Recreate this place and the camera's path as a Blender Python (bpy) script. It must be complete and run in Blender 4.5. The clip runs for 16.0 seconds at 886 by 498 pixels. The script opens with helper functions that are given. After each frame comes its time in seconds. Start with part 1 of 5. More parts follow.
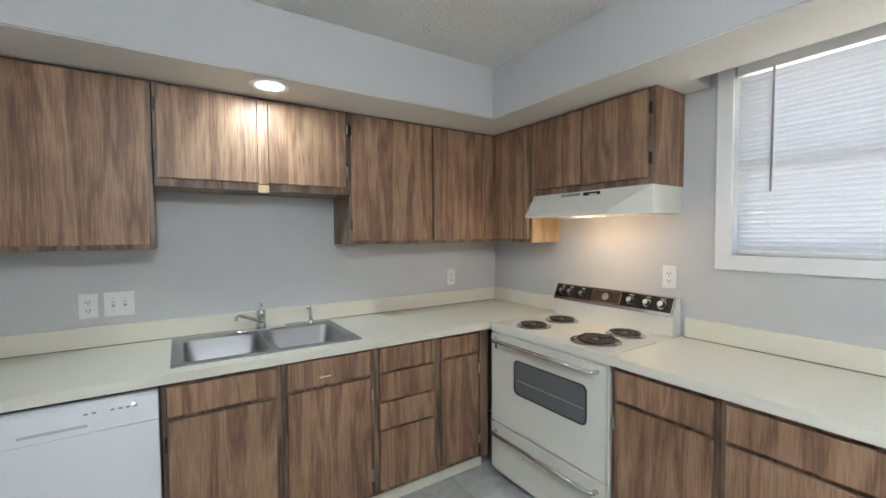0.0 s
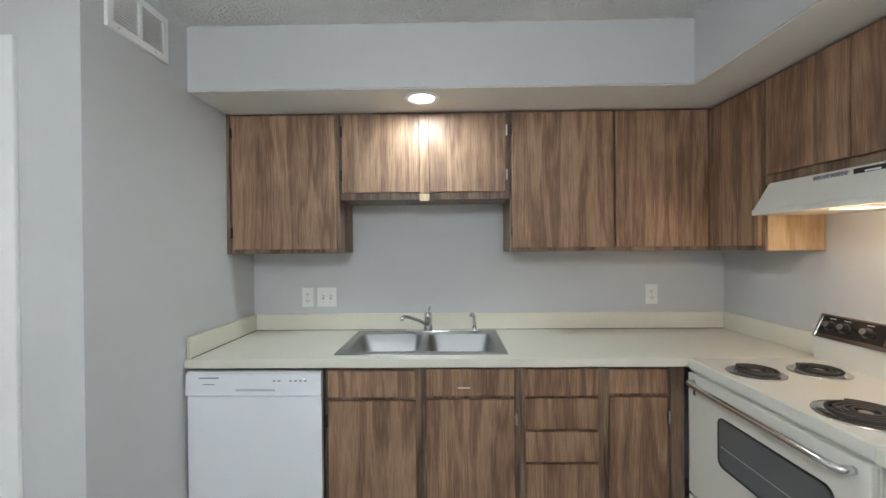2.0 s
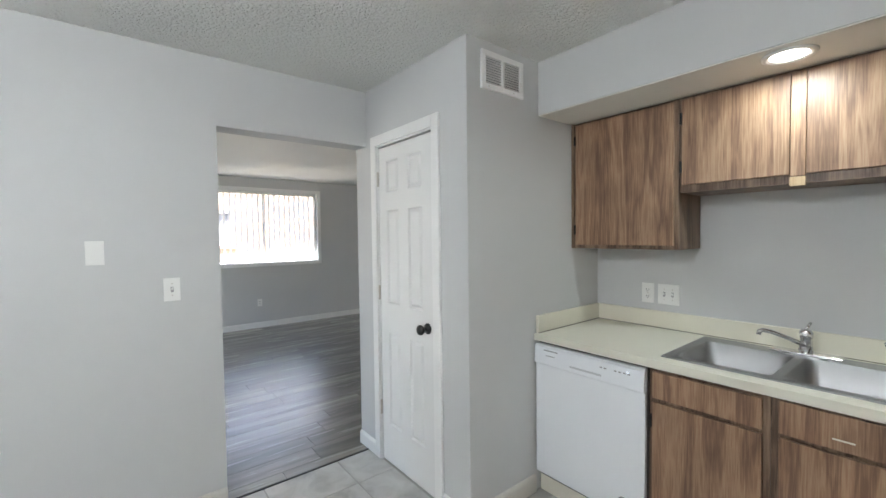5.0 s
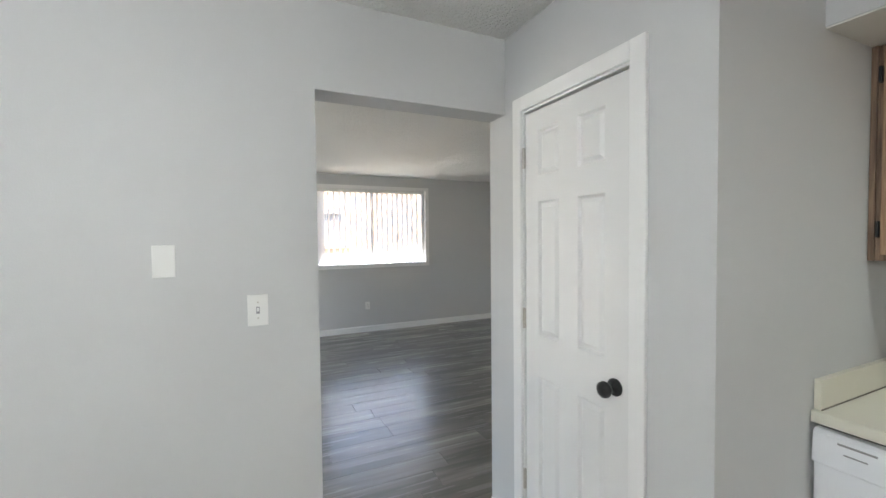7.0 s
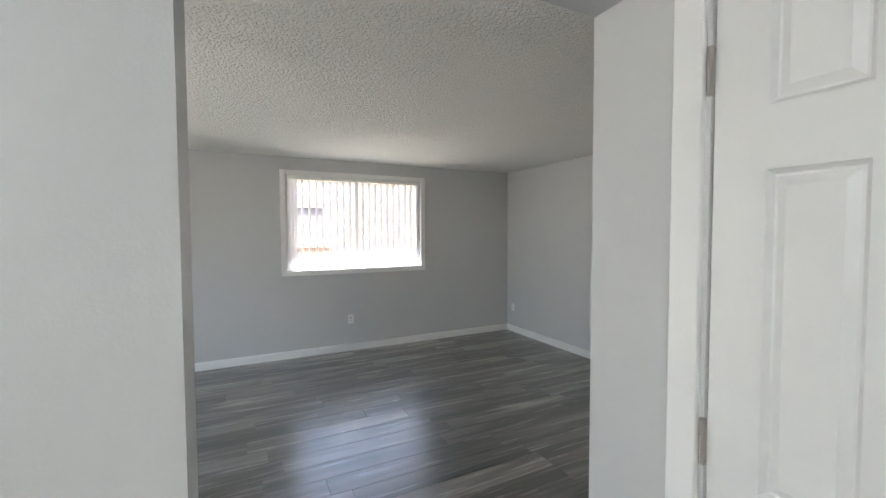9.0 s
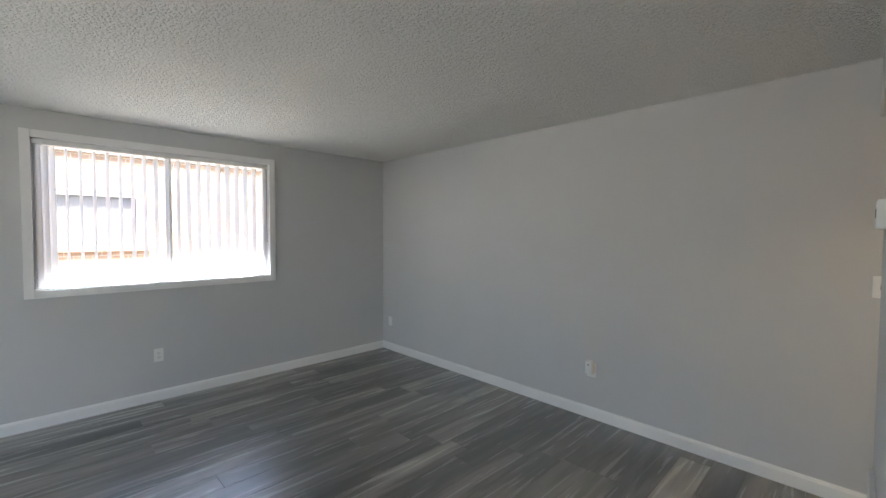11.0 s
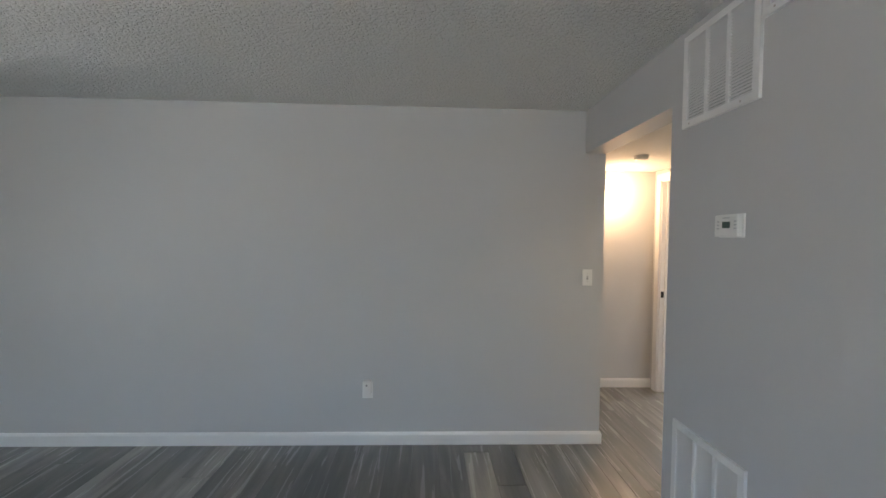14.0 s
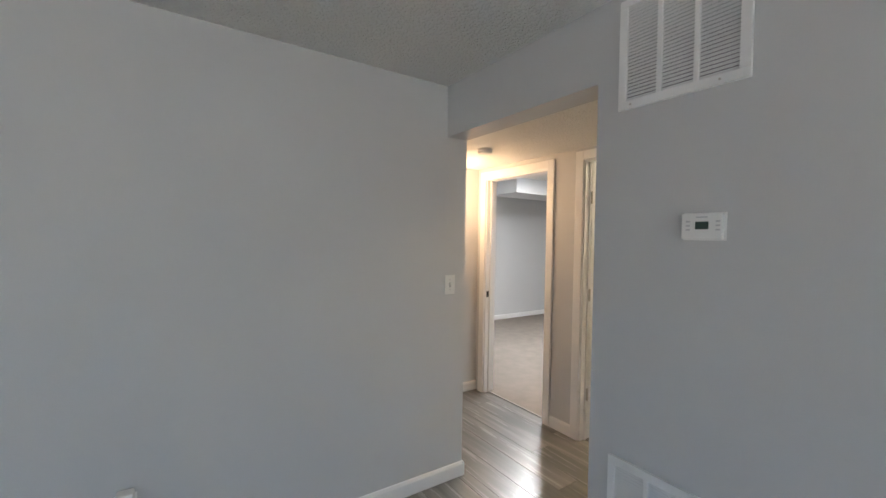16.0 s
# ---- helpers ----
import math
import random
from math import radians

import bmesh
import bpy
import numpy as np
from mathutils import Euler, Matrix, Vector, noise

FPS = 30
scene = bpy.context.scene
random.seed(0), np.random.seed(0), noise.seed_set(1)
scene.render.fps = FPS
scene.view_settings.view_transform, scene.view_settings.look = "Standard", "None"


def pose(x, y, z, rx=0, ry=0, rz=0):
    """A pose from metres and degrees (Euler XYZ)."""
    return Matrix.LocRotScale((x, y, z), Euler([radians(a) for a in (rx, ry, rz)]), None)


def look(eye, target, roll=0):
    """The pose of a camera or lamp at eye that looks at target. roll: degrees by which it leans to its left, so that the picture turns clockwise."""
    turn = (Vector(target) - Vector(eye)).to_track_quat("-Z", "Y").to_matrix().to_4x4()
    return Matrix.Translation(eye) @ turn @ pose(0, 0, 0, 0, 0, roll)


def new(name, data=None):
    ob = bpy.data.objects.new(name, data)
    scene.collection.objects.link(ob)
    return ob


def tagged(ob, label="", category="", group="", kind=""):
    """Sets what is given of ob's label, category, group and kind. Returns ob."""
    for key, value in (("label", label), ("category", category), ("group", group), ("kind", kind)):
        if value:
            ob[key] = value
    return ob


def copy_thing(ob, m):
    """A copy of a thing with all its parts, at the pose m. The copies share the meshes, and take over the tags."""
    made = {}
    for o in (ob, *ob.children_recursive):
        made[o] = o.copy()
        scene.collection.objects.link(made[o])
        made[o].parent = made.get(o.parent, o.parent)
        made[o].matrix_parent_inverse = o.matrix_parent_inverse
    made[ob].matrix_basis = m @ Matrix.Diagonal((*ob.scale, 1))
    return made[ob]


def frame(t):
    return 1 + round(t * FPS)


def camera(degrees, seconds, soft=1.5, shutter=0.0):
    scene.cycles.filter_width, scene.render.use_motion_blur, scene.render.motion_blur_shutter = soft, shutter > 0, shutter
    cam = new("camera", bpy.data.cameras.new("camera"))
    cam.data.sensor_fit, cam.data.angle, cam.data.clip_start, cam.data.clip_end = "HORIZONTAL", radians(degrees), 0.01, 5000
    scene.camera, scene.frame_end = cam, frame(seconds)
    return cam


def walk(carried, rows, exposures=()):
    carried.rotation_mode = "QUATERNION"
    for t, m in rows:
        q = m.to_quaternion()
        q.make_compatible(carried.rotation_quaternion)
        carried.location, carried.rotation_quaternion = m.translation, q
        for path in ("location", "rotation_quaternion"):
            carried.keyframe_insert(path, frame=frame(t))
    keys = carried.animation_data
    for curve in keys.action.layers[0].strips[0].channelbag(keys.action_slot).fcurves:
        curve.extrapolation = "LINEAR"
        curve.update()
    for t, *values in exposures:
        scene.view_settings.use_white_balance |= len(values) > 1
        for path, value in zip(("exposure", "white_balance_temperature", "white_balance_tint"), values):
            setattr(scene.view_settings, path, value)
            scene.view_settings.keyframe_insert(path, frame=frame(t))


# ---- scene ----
cam = camera(94.9, 16.0)
PATH = [
    (0, (-1.29, -0.375, 1.449), (-0.2, 1.299, 1.372), -0.4),
    (0.5, (-1.154, -0.36, 1.444), (-0.316, 1.454, 1.366), -0.4),
    (1, (-1.026, -0.338, 1.449), (-0.456, 1.578, 1.386), -0.3),
    (1.5, (-0.913, -0.317, 1.428), (-0.617, 1.661, 1.389), -0.5),
    (2, (-0.787, -0.316, 1.415), (-0.819, 1.684, 1.405), -0.5),
    (2.5, (-0.665, -0.318, 1.413), (-1.045, 1.646, 1.401), -0.5),
    (3, (-0.574, -0.322, 1.452), (-1.273, 1.552, 1.409), -0.5),
    (3.5, (-0.535, -0.367, 1.498), (-1.481, 1.393, 1.424), -0.5),
    (4, (-0.499, -0.374, 1.493), (-1.698, 1.225, 1.421), -0.7),
    (4.5, (-0.495, -0.374, 1.492), (-1.888, 1.059, 1.417), -0.7),
    (5, (-0.523, -0.336, 1.476), (-2.081, 0.916, 1.408), -0.7),
    (7.5, (-1.586, -0.061, 1.495), (-3.41, 0.758, 1.428), -0.5),
    (8, (-1.857, 0.02, 1.5), (-3.683, 0.831, 1.432), -0.4),
    (10.5, (-3.028, 0.563, 1.568), (-4.578, 1.825, 1.479), 0.3),
    (11, (-3.203, 0.766, 1.511), (-4.632, 2.163, 1.434), 0.2),
    (11.5, (-3.345, 0.867, 1.524), (-4.615, 2.41, 1.44), 0.0),
    (12, (-3.53, 0.908, 1.518), (-4.581, 2.608, 1.447), 0.2),
    (12.5, (-3.709, 0.946, 1.54), (-4.509, 2.777, 1.461), 0.2),
    (13, (-3.914, 0.949, 1.52), (-4.424, 2.882, 1.458), 0.5),
    (13.5, (-4.085, 0.974, 1.509), (-4.299, 2.962, 1.446), 0.6),
    (14, (-4.278, 1.006, 1.511), (-4.204, 3.004, 1.454), 0.8),
    (14.5, (-4.458, 1.136, 1.532), (-4.105, 3.104, 1.478), 0.9),
    (15, (-4.578, 1.362, 1.522), (-3.945, 3.259, 1.471), 1.0),
    (15.5, (-4.599, 1.626, 1.513), (-3.703, 3.413, 1.463), 1.0),
    (16, (-4.551, 1.877, 1.52), (-3.434, 3.535, 1.466), 0.9),
]
walk(cam, [(t, look(eye, target, roll)) for t, eye, target, roll in PATH], [(0.0, 3.0, 6300, 10), (4.5, 3.0, 6450, 10), (8.0, 2.97, 6700, 10), (11.0, 2.88, 6450, 10), (12.0, 2.82, 6380, 10), (13.0, 2.74, 6280, 10), (14.5, 2.98, 6200, 10), (16.0, 3.02, 6120, 10)])

# ---- world and lights ----
world = bpy.data.worlds.new("world")
scene.world = world
world.use_nodes = True
wn = world.node_tree
sky = wn.nodes.new("ShaderNodeTexSky")
sky.sky_type, sky.sun_disc = "NISHITA", False
sky.sun_elevation, sky.sun_rotation = radians(65), radians(80)
sky.air_density, sky.dust_density = 1.0, 3.0
bg = wn.nodes["Background"]
wn.links.new(sky.outputs[0], bg.inputs[0])
bg.inputs[1].default_value = 0.15


YS_LAMP = -1.885


def lamp(name, kind, energy, color, m, **kw):
    data = bpy.data.lights.new(name, kind)
    data.energy, data.color = energy, color
    if kind == "AREA":
        data.shape, data.size = kw.get("shape", "DISK"), kw["size"]
    if kind == "SUN":
        data.angle = kw["angle"]
    if kind == "POINT":
        data.shadow_soft_size = kw["size"]
    ob = new(name, data)
    ob.matrix_world = m
    return ob


lamp("sun", "SUN", 4.8, (1.0, 0.95, 0.88), look((3.6, 0.7, 8), (0, 0, 0)), angle=radians(12))
lamp("downlight_lamp", "AREA", 0.7, (0.84, 0.98, 1.0), look((-0.914, 1.665, 2.118), (-0.914, 1.665, 0)), size=0.13)
lamp("hood_lamp", "POINT", 0.36, (1.0, 0.68, 0.42), pose(0.59, 1.08, 1.45), size=0.05)
# Fill lamp in an assumed south door, added to brighten the living room.
lamp("unseen_door_fill", "AREA", 1.5, (0.68, 0.87, 1.0), look((-5.3, YS_LAMP, 1.1), (-5.3, 0, 1.1)), size=1.9, shape="SQUARE")
# Strip lamp added on the sill for ground-bounced daylight on the ceiling.
sill_light = lamp("sill_bounce_fill", "AREA", 1.7, (0.9, 0.95, 1.0), look((-7.59, 1.6, 1.067), (-7.44, 1.6, 2.4)), size=1.6, shape="RECTANGLE")
sill_light.data.size, sill_light.data.size_y = 1.62, 0.02
lamp("wall_lamp_bulb", "POINT", 2.3, (1.0, 0.58, 0.29), pose(-2.43, 4.83, 1.9), size=0.07)
lamp("bedroom_lamp_bulb", "AREA", 10, (1.0, 0.94, 0.88), look((-0.5, 5.4, 2.38), (-0.5, 5.4, 0)), size=0.25)


# ---- materials ----
def material(name, color, rough=0.5, metal=0.0, bump=0.0, bump_scale=200.0, vary=0.0, vary_scale=3.0, spec=0.5, coat=0.0):
    m = bpy.data.materials.new(name)
    m.use_nodes = True
    nt = m.node_tree
    b = nt.nodes["Principled BSDF"]
    b.inputs["Base Color"].default_value = (*color, 1)
    b.inputs["Roughness"].default_value = rough
    b.inputs["Metallic"].default_value = metal
    b.inputs["Specular IOR Level"].default_value = spec
    b.inputs["Coat Weight"].default_value = coat
    tc = nt.nodes.new("ShaderNodeTexCoord")
    if vary:
        n = nt.nodes.new("ShaderNodeTexNoise")
        n.inputs["Scale"].default_value, n.inputs["Detail"].default_value = vary_scale, 6
        nt.links.new(tc.outputs["Object"], n.inputs["Vector"])
        mix = nt.nodes.new("ShaderNodeMix")
        mix.data_type = "RGBA"
        mix.inputs["A"].default_value = (*[c * (1 - vary) for c in color], 1)
        mix.inputs["B"].default_value = (*[min(1, c * (1 + vary)) for c in color], 1)
        nt.links.new(n.outputs["Fac"], mix.inputs["Factor"])
        nt.links.new(mix.outputs["Result"], b.inputs["Base Color"])
        rr = nt.nodes.new("ShaderNodeMapRange")
        rr.inputs["To Min"].default_value, rr.inputs["To Max"].default_value = max(0.02, rough - 0.08), min(1, rough + 0.08)
        nt.links.new(n.outputs["Fac"], rr.inputs["Value"])
        nt.links.new(rr.outputs["Result"], b.inputs["Roughness"])
    if bump:
        n2 = nt.nodes.new("ShaderNodeTexNoise")
        n2.inputs["Scale"].default_value, n2.inputs["Detail"].default_value = bump_scale, 3
        nt.links.new(tc.outputs["Object"], n2.inputs["Vector"])
        bp = nt.nodes.new("ShaderNodeBump")
        bp.inputs["Strength"].default_value, bp.inputs["Distance"].default_value = bump, 0.002
        nt.links.new(n2.outputs["Fac"], bp.inputs["Height"])
        nt.links.new(bp.outputs["Normal"], b.inputs["Normal"])
    return m


def ramp(nt, stops):
    r = nt.nodes.new("ShaderNodeValToRGB")
    el = r.color_ramp.elements
    while len(el) < len(stops):
        el.new(0.5)
    for e, (p, c) in zip(el, stops):
        e.position, e.color = p, (*c, 1)
    return r


def popcorn(name, color):
    """Sprayed acoustic texture: clumped crumbs at two sizes."""
    m = material(name, color, 0.9)
    nt, b = m.node_tree, m.node_tree.nodes["Principled BSDF"]
    tc = nt.nodes.new("ShaderNodeTexCoord")
    heights = []
    for scale, detail in ((62, 4), (150, 3)):
        n = nt.nodes.new("ShaderNodeTexNoise")
        n.inputs["Scale"].default_value, n.inputs["Detail"].default_value, n.inputs["Distortion"].default_value = scale, detail, 0.6
        nt.links.new(tc.outputs["Object"], n.inputs["Vector"])
        heights.append(n)
    r = ramp(nt, [(0.42, (0, 0, 0)), (0.6, (1, 1, 1))])
    nt.links.new(heights[0].outputs["Fac"], r.inputs[0])
    add = nt.nodes.new("ShaderNodeMath")
    add.operation = "MULTIPLY_ADD"
    add.inputs[1].default_value = 0.4
    nt.links.new(heights[1].outputs["Fac"], add.inputs[0])
    nt.links.new(r.outputs[0], add.inputs[2])
    bp = nt.nodes.new("ShaderNodeBump")
    bp.inputs["Strength"].default_value, bp.inputs["Distance"].default_value = 1.0, 0.008
    nt.links.new(add.outputs[0], bp.inputs["Height"])
    nt.links.new(bp.outputs["Normal"], b.inputs["Normal"])
    return m


def wood(name, dark, mid, light, scale=1.0, rough=0.42):
    """Upright printed walnut grain with long figure and short dark pores."""
    m = bpy.data.materials.new(name)
    m.use_nodes = True
    nt = m.node_tree
    b = nt.nodes["Principled BSDF"]
    tc, info = nt.nodes.new("ShaderNodeTexCoord"), nt.nodes.new("ShaderNodeObjectInfo")
    shift = nt.nodes.new("ShaderNodeVectorMath")
    shift.operation = "MULTIPLY_ADD"
    shift.inputs[1].default_value = (1, 1, 1)
    scl = nt.nodes.new("ShaderNodeMath")
    scl.operation = "MULTIPLY"
    scl.inputs[1].default_value = 37.0
    nt.links.new(info.outputs["Random"], scl.inputs[0])
    comb = nt.nodes.new("ShaderNodeCombineXYZ")
    for i in range(3):
        nt.links.new(scl.outputs[0], comb.inputs[i])
    nt.links.new(tc.outputs["Object"], shift.inputs[0])
    nt.links.new(comb.outputs[0], shift.inputs[2])
    mp = nt.nodes.new("ShaderNodeMapping")
    mp.inputs["Scale"].default_value = (11 * scale, 11 * scale, 1.0 * scale)
    nt.links.new(shift.outputs[0], mp.inputs[0])
    n1 = nt.nodes.new("ShaderNodeTexNoise")
    n1.inputs["Scale"].default_value, n1.inputs["Detail"].default_value, n1.inputs["Distortion"].default_value = 1.0, 4, 0.7
    nt.links.new(mp.outputs[0], n1.inputs["Vector"])
    bands = nt.nodes.new("ShaderNodeMath")
    bands.operation = "MULTIPLY"
    bands.inputs[1].default_value = 7.0
    nt.links.new(n1.outputs["Fac"], bands.inputs[0])
    frac = nt.nodes.new("ShaderNodeMath")
    frac.operation = "PINGPONG"
    frac.inputs[1].default_value = 1.0
    nt.links.new(bands.outputs[0], frac.inputs[0])
    mp2 = nt.nodes.new("ShaderNodeMapping")
    mp2.inputs["Scale"].default_value = (230 * scale, 230 * scale, 9 * scale)
    nt.links.new(shift.outputs[0], mp2.inputs[0])
    n2 = nt.nodes.new("ShaderNodeTexNoise")
    n2.inputs["Scale"].default_value, n2.inputs["Detail"].default_value = 1.0, 4
    nt.links.new(mp2.outputs[0], n2.inputs["Vector"])
    mixv = nt.nodes.new("ShaderNodeMix")
    mixv.inputs[0].default_value = 0.68
    nt.links.new(frac.outputs[0], mixv.inputs[2])
    nt.links.new(n2.outputs["Fac"], mixv.inputs[3])
    r = ramp(nt, [(0.33, dark), (0.49, mid), (0.68, light)])
    nt.links.new(mixv.outputs[0], r.inputs[0])
    big = nt.nodes.new("ShaderNodeTexNoise")
    big.inputs["Scale"].default_value, big.inputs["Detail"].default_value = 5.0, 4
    nt.links.new(shift.outputs[0], big.inputs["Vector"])
    hs = nt.nodes.new("ShaderNodeHueSaturation")
    mr = nt.nodes.new("ShaderNodeMapRange")
    mr.inputs["From Min"].default_value, mr.inputs["From Max"].default_value = 0.3, 0.7
    mr.inputs["To Min"].default_value, mr.inputs["To Max"].default_value = 0.84, 1.16
    nt.links.new(big.outputs["Fac"], mr.inputs["Value"])
    nt.links.new(mr.outputs["Result"], hs.inputs["Value"])
    nt.links.new(r.outputs[0], hs.inputs["Color"])
    nt.links.new(hs.outputs[0], b.inputs["Base Color"])
    b.inputs["Roughness"].default_value = rough
    bp = nt.nodes.new("ShaderNodeBump")
    bp.inputs["Strength"].default_value, bp.inputs["Distance"].default_value = 0.12, 0.001
    nt.links.new(n2.outputs["Fac"], bp.inputs["Height"])
    nt.links.new(bp.outputs["Normal"], b.inputs["Normal"])
    return m


def plank_material():
    """Grey rustic vinyl planks, grain along y, each plank its own shade."""
    m = bpy.data.materials.new("grey_vinyl_plank")
    m.use_nodes = True
    nt = m.node_tree
    b = nt.nodes["Principled BSDF"]
    tc, info = nt.nodes.new("ShaderNodeTexCoord"), nt.nodes.new("ShaderNodeObjectInfo")
    scl = nt.nodes.new("ShaderNodeMath")
    scl.operation = "MULTIPLY"
    scl.inputs[1].default_value = 53.0
    nt.links.new(info.outputs["Random"], scl.inputs[0])
    comb = nt.nodes.new("ShaderNodeCombineXYZ")
    for i in range(3):
        nt.links.new(scl.outputs[0], comb.inputs[i])
    add = nt.nodes.new("ShaderNodeVectorMath")
    add.operation = "ADD"
    nt.links.new(tc.outputs["Object"], add.inputs[0])
    nt.links.new(comb.outputs[0], add.inputs[1])
    outs = []
    for sx, sy, d, dist in ((7, 0.75, 4, 0.8), (34, 1.6, 4, 0.5)):
        mp = nt.nodes.new("ShaderNodeMapping")
        mp.inputs["Scale"].default_value = (sx, sy, 1)
        nt.links.new(add.outputs[0], mp.inputs[0])
        n = nt.nodes.new("ShaderNodeTexNoise")
        n.inputs["Scale"].default_value, n.inputs["Detail"].default_value, n.inputs["Distortion"].default_value = 1, d, dist
        nt.links.new(mp.outputs[0], n.inputs["Vector"])
        outs.append(n)
    mix = nt.nodes.new("ShaderNodeMix")
    mix.inputs[0].default_value = 0.22
    nt.links.new(outs[0].outputs["Fac"], mix.inputs[2])
    nt.links.new(outs[1].outputs["Fac"], mix.inputs[3])
    r = ramp(nt, [(0.34, (0.03, 0.0275, 0.024)), (0.45, (0.074, 0.069, 0.06)), (0.55, (0.155, 0.145, 0.127)), (0.68, (0.24, 0.224, 0.195))])
    nt.links.new(mix.outputs[0], r.inputs[0])
    hs = nt.nodes.new("ShaderNodeHueSaturation")
    mr = nt.nodes.new("ShaderNodeMapRange")
    mr.inputs["To Min"].default_value, mr.inputs["To Max"].default_value = 0.5, 1.55
    nt.links.new(info.outputs["Random"], mr.inputs["Value"])
    nt.links.new(mr.outputs["Result"], hs.inputs["Value"])
    nt.links.new(r.outputs[0], hs.inputs["Color"])
    nt.links.new(hs.outputs[0], b.inputs["Base Color"])
    b.inputs["Coat Weight"].default_value, b.inputs["Coat Roughness"].default_value = 1.0, 0.33
    b.inputs["Coat IOR"].default_value = 2.05
    b.inputs["Specular IOR Level"].default_value = 0.7
    rr = nt.nodes.new("ShaderNodeMapRange")
    rr.inputs["To Min"].default_value, rr.inputs["To Max"].default_value = 0.2, 0.32
    nt.links.new(outs[1].outputs["Fac"], rr.inputs["Value"])
    nt.links.new(rr.outputs["Result"], b.inputs["Roughness"])
    bp = nt.nodes.new("ShaderNodeBump")
    bp.inputs["Strength"].default_value, bp.inputs["Distance"].default_value = 0.2, 0.001
    nt.links.new(mix.outputs[0], bp.inputs["Height"])
    nt.links.new(bp.outputs["Normal"], b.inputs["Normal"])
    return m


def tile_material():
    m = material("grey_tile", (0.5, 0.5, 0.48), 0.32, bump=0.05, bump_scale=60)
    nt, b = m.node_tree, m.node_tree.nodes["Principled BSDF"]
    tc, info = nt.nodes.new("ShaderNodeTexCoord"), nt.nodes.new("ShaderNodeObjectInfo")
    add = nt.nodes.new("ShaderNodeVectorMath")
    add.operation = "ADD"
    comb = nt.nodes.new("ShaderNodeCombineXYZ")
    scl = nt.nodes.new("ShaderNodeMath")
    scl.operation = "MULTIPLY"
    scl.inputs[1].default_value = 31.0
    nt.links.new(info.outputs["Random"], scl.inputs[0])
    for i in range(3):
        nt.links.new(scl.outputs[0], comb.inputs[i])
    nt.links.new(tc.outputs["Object"], add.inputs[0])
    nt.links.new(comb.outputs[0], add.inputs[1])
    n = nt.nodes.new("ShaderNodeTexNoise")
    n.inputs["Scale"].default_value, n.inputs["Detail"].default_value, n.inputs["Distortion"].default_value = 6, 7, 0.8
    nt.links.new(add.outputs[0], n.inputs["Vector"])
    r = ramp(nt, [(0.3, (0.36, 0.36, 0.35)), (0.5, (0.5, 0.5, 0.485)), (0.72, (0.62, 0.62, 0.6))])
    nt.links.new(n.outputs["Fac"], r.inputs[0])
    nt.links.new(r.outputs[0], b.inputs["Base Color"])
    return m


def brick_material():
    m = material("tan_brick", (0.5, 0.36, 0.27), 0.85)
    nt, b = m.node_tree, m.node_tree.nodes["Principled BSDF"]
    tc = nt.nodes.new("ShaderNodeTexCoord")
    sep = nt.nodes.new("ShaderNodeSeparateXYZ")
    comb = nt.nodes.new("ShaderNodeCombineXYZ")
    nt.links.new(tc.outputs["Object"], sep.inputs[0])
    nt.links.new(sep.outputs[1], comb.inputs[0])
    nt.links.new(sep.outputs[2], comb.inputs[1])
    t = nt.nodes.new("ShaderNodeTexBrick")
    t.inputs["Scale"].default_value = 1.0
    t.inputs["Brick Width"].default_value, t.inputs["Row Height"].default_value, t.inputs["Mortar Size"].default_value = 0.21, 0.075, 0.006
    t.inputs["Color1"].default_value, t.inputs["Color2"].default_value = (0.33, 0.225, 0.16, 1), (0.26, 0.175, 0.125, 1)
    t.inputs["Mortar"].default_value = (0.4, 0.36, 0.31, 1)
    nt.links.new(comb.outputs[0], t.inputs["Vector"])
    nt.links.new(t.outputs["Color"], b.inputs["Base Color"])
    return m


def translucent(name, color, share):
    m = material(name, color, 0.5)
    nt, b = m.node_tree, m.node_tree.nodes["Principled BSDF"]
    tr = nt.nodes.new("ShaderNodeBsdfTranslucent")
    tr.inputs["Color"].default_value = (*color, 1)
    mix = nt.nodes.new("ShaderNodeMixShader")
    mix.inputs[0].default_value = share
    nt.links.new(b.outputs[0], mix.inputs[1])
    nt.links.new(tr.outputs[0], mix.inputs[2])
    nt.links.new(mix.outputs[0], nt.nodes["Material Output"].inputs[0])
    return m


def glass_material():
    m = material("window_glass", (1, 1, 1), 0.02)
    b = m.node_tree.nodes["Principled BSDF"]
    b.inputs["Transmission Weight"].default_value = 1.0
    b.inputs["IOR"].default_value = 1.05
    return m


def glow(name, color, strength):
    m = bpy.data.materials.new(name)
    m.use_nodes = True
    b = m.node_tree.nodes["Principled BSDF"]
    b.inputs["Base Color"].default_value = (0.9, 0.9, 0.88, 1)
    b.inputs["Emission Color"].default_value = (*color, 1)
    b.inputs["Emission Strength"].default_value = strength
    return m


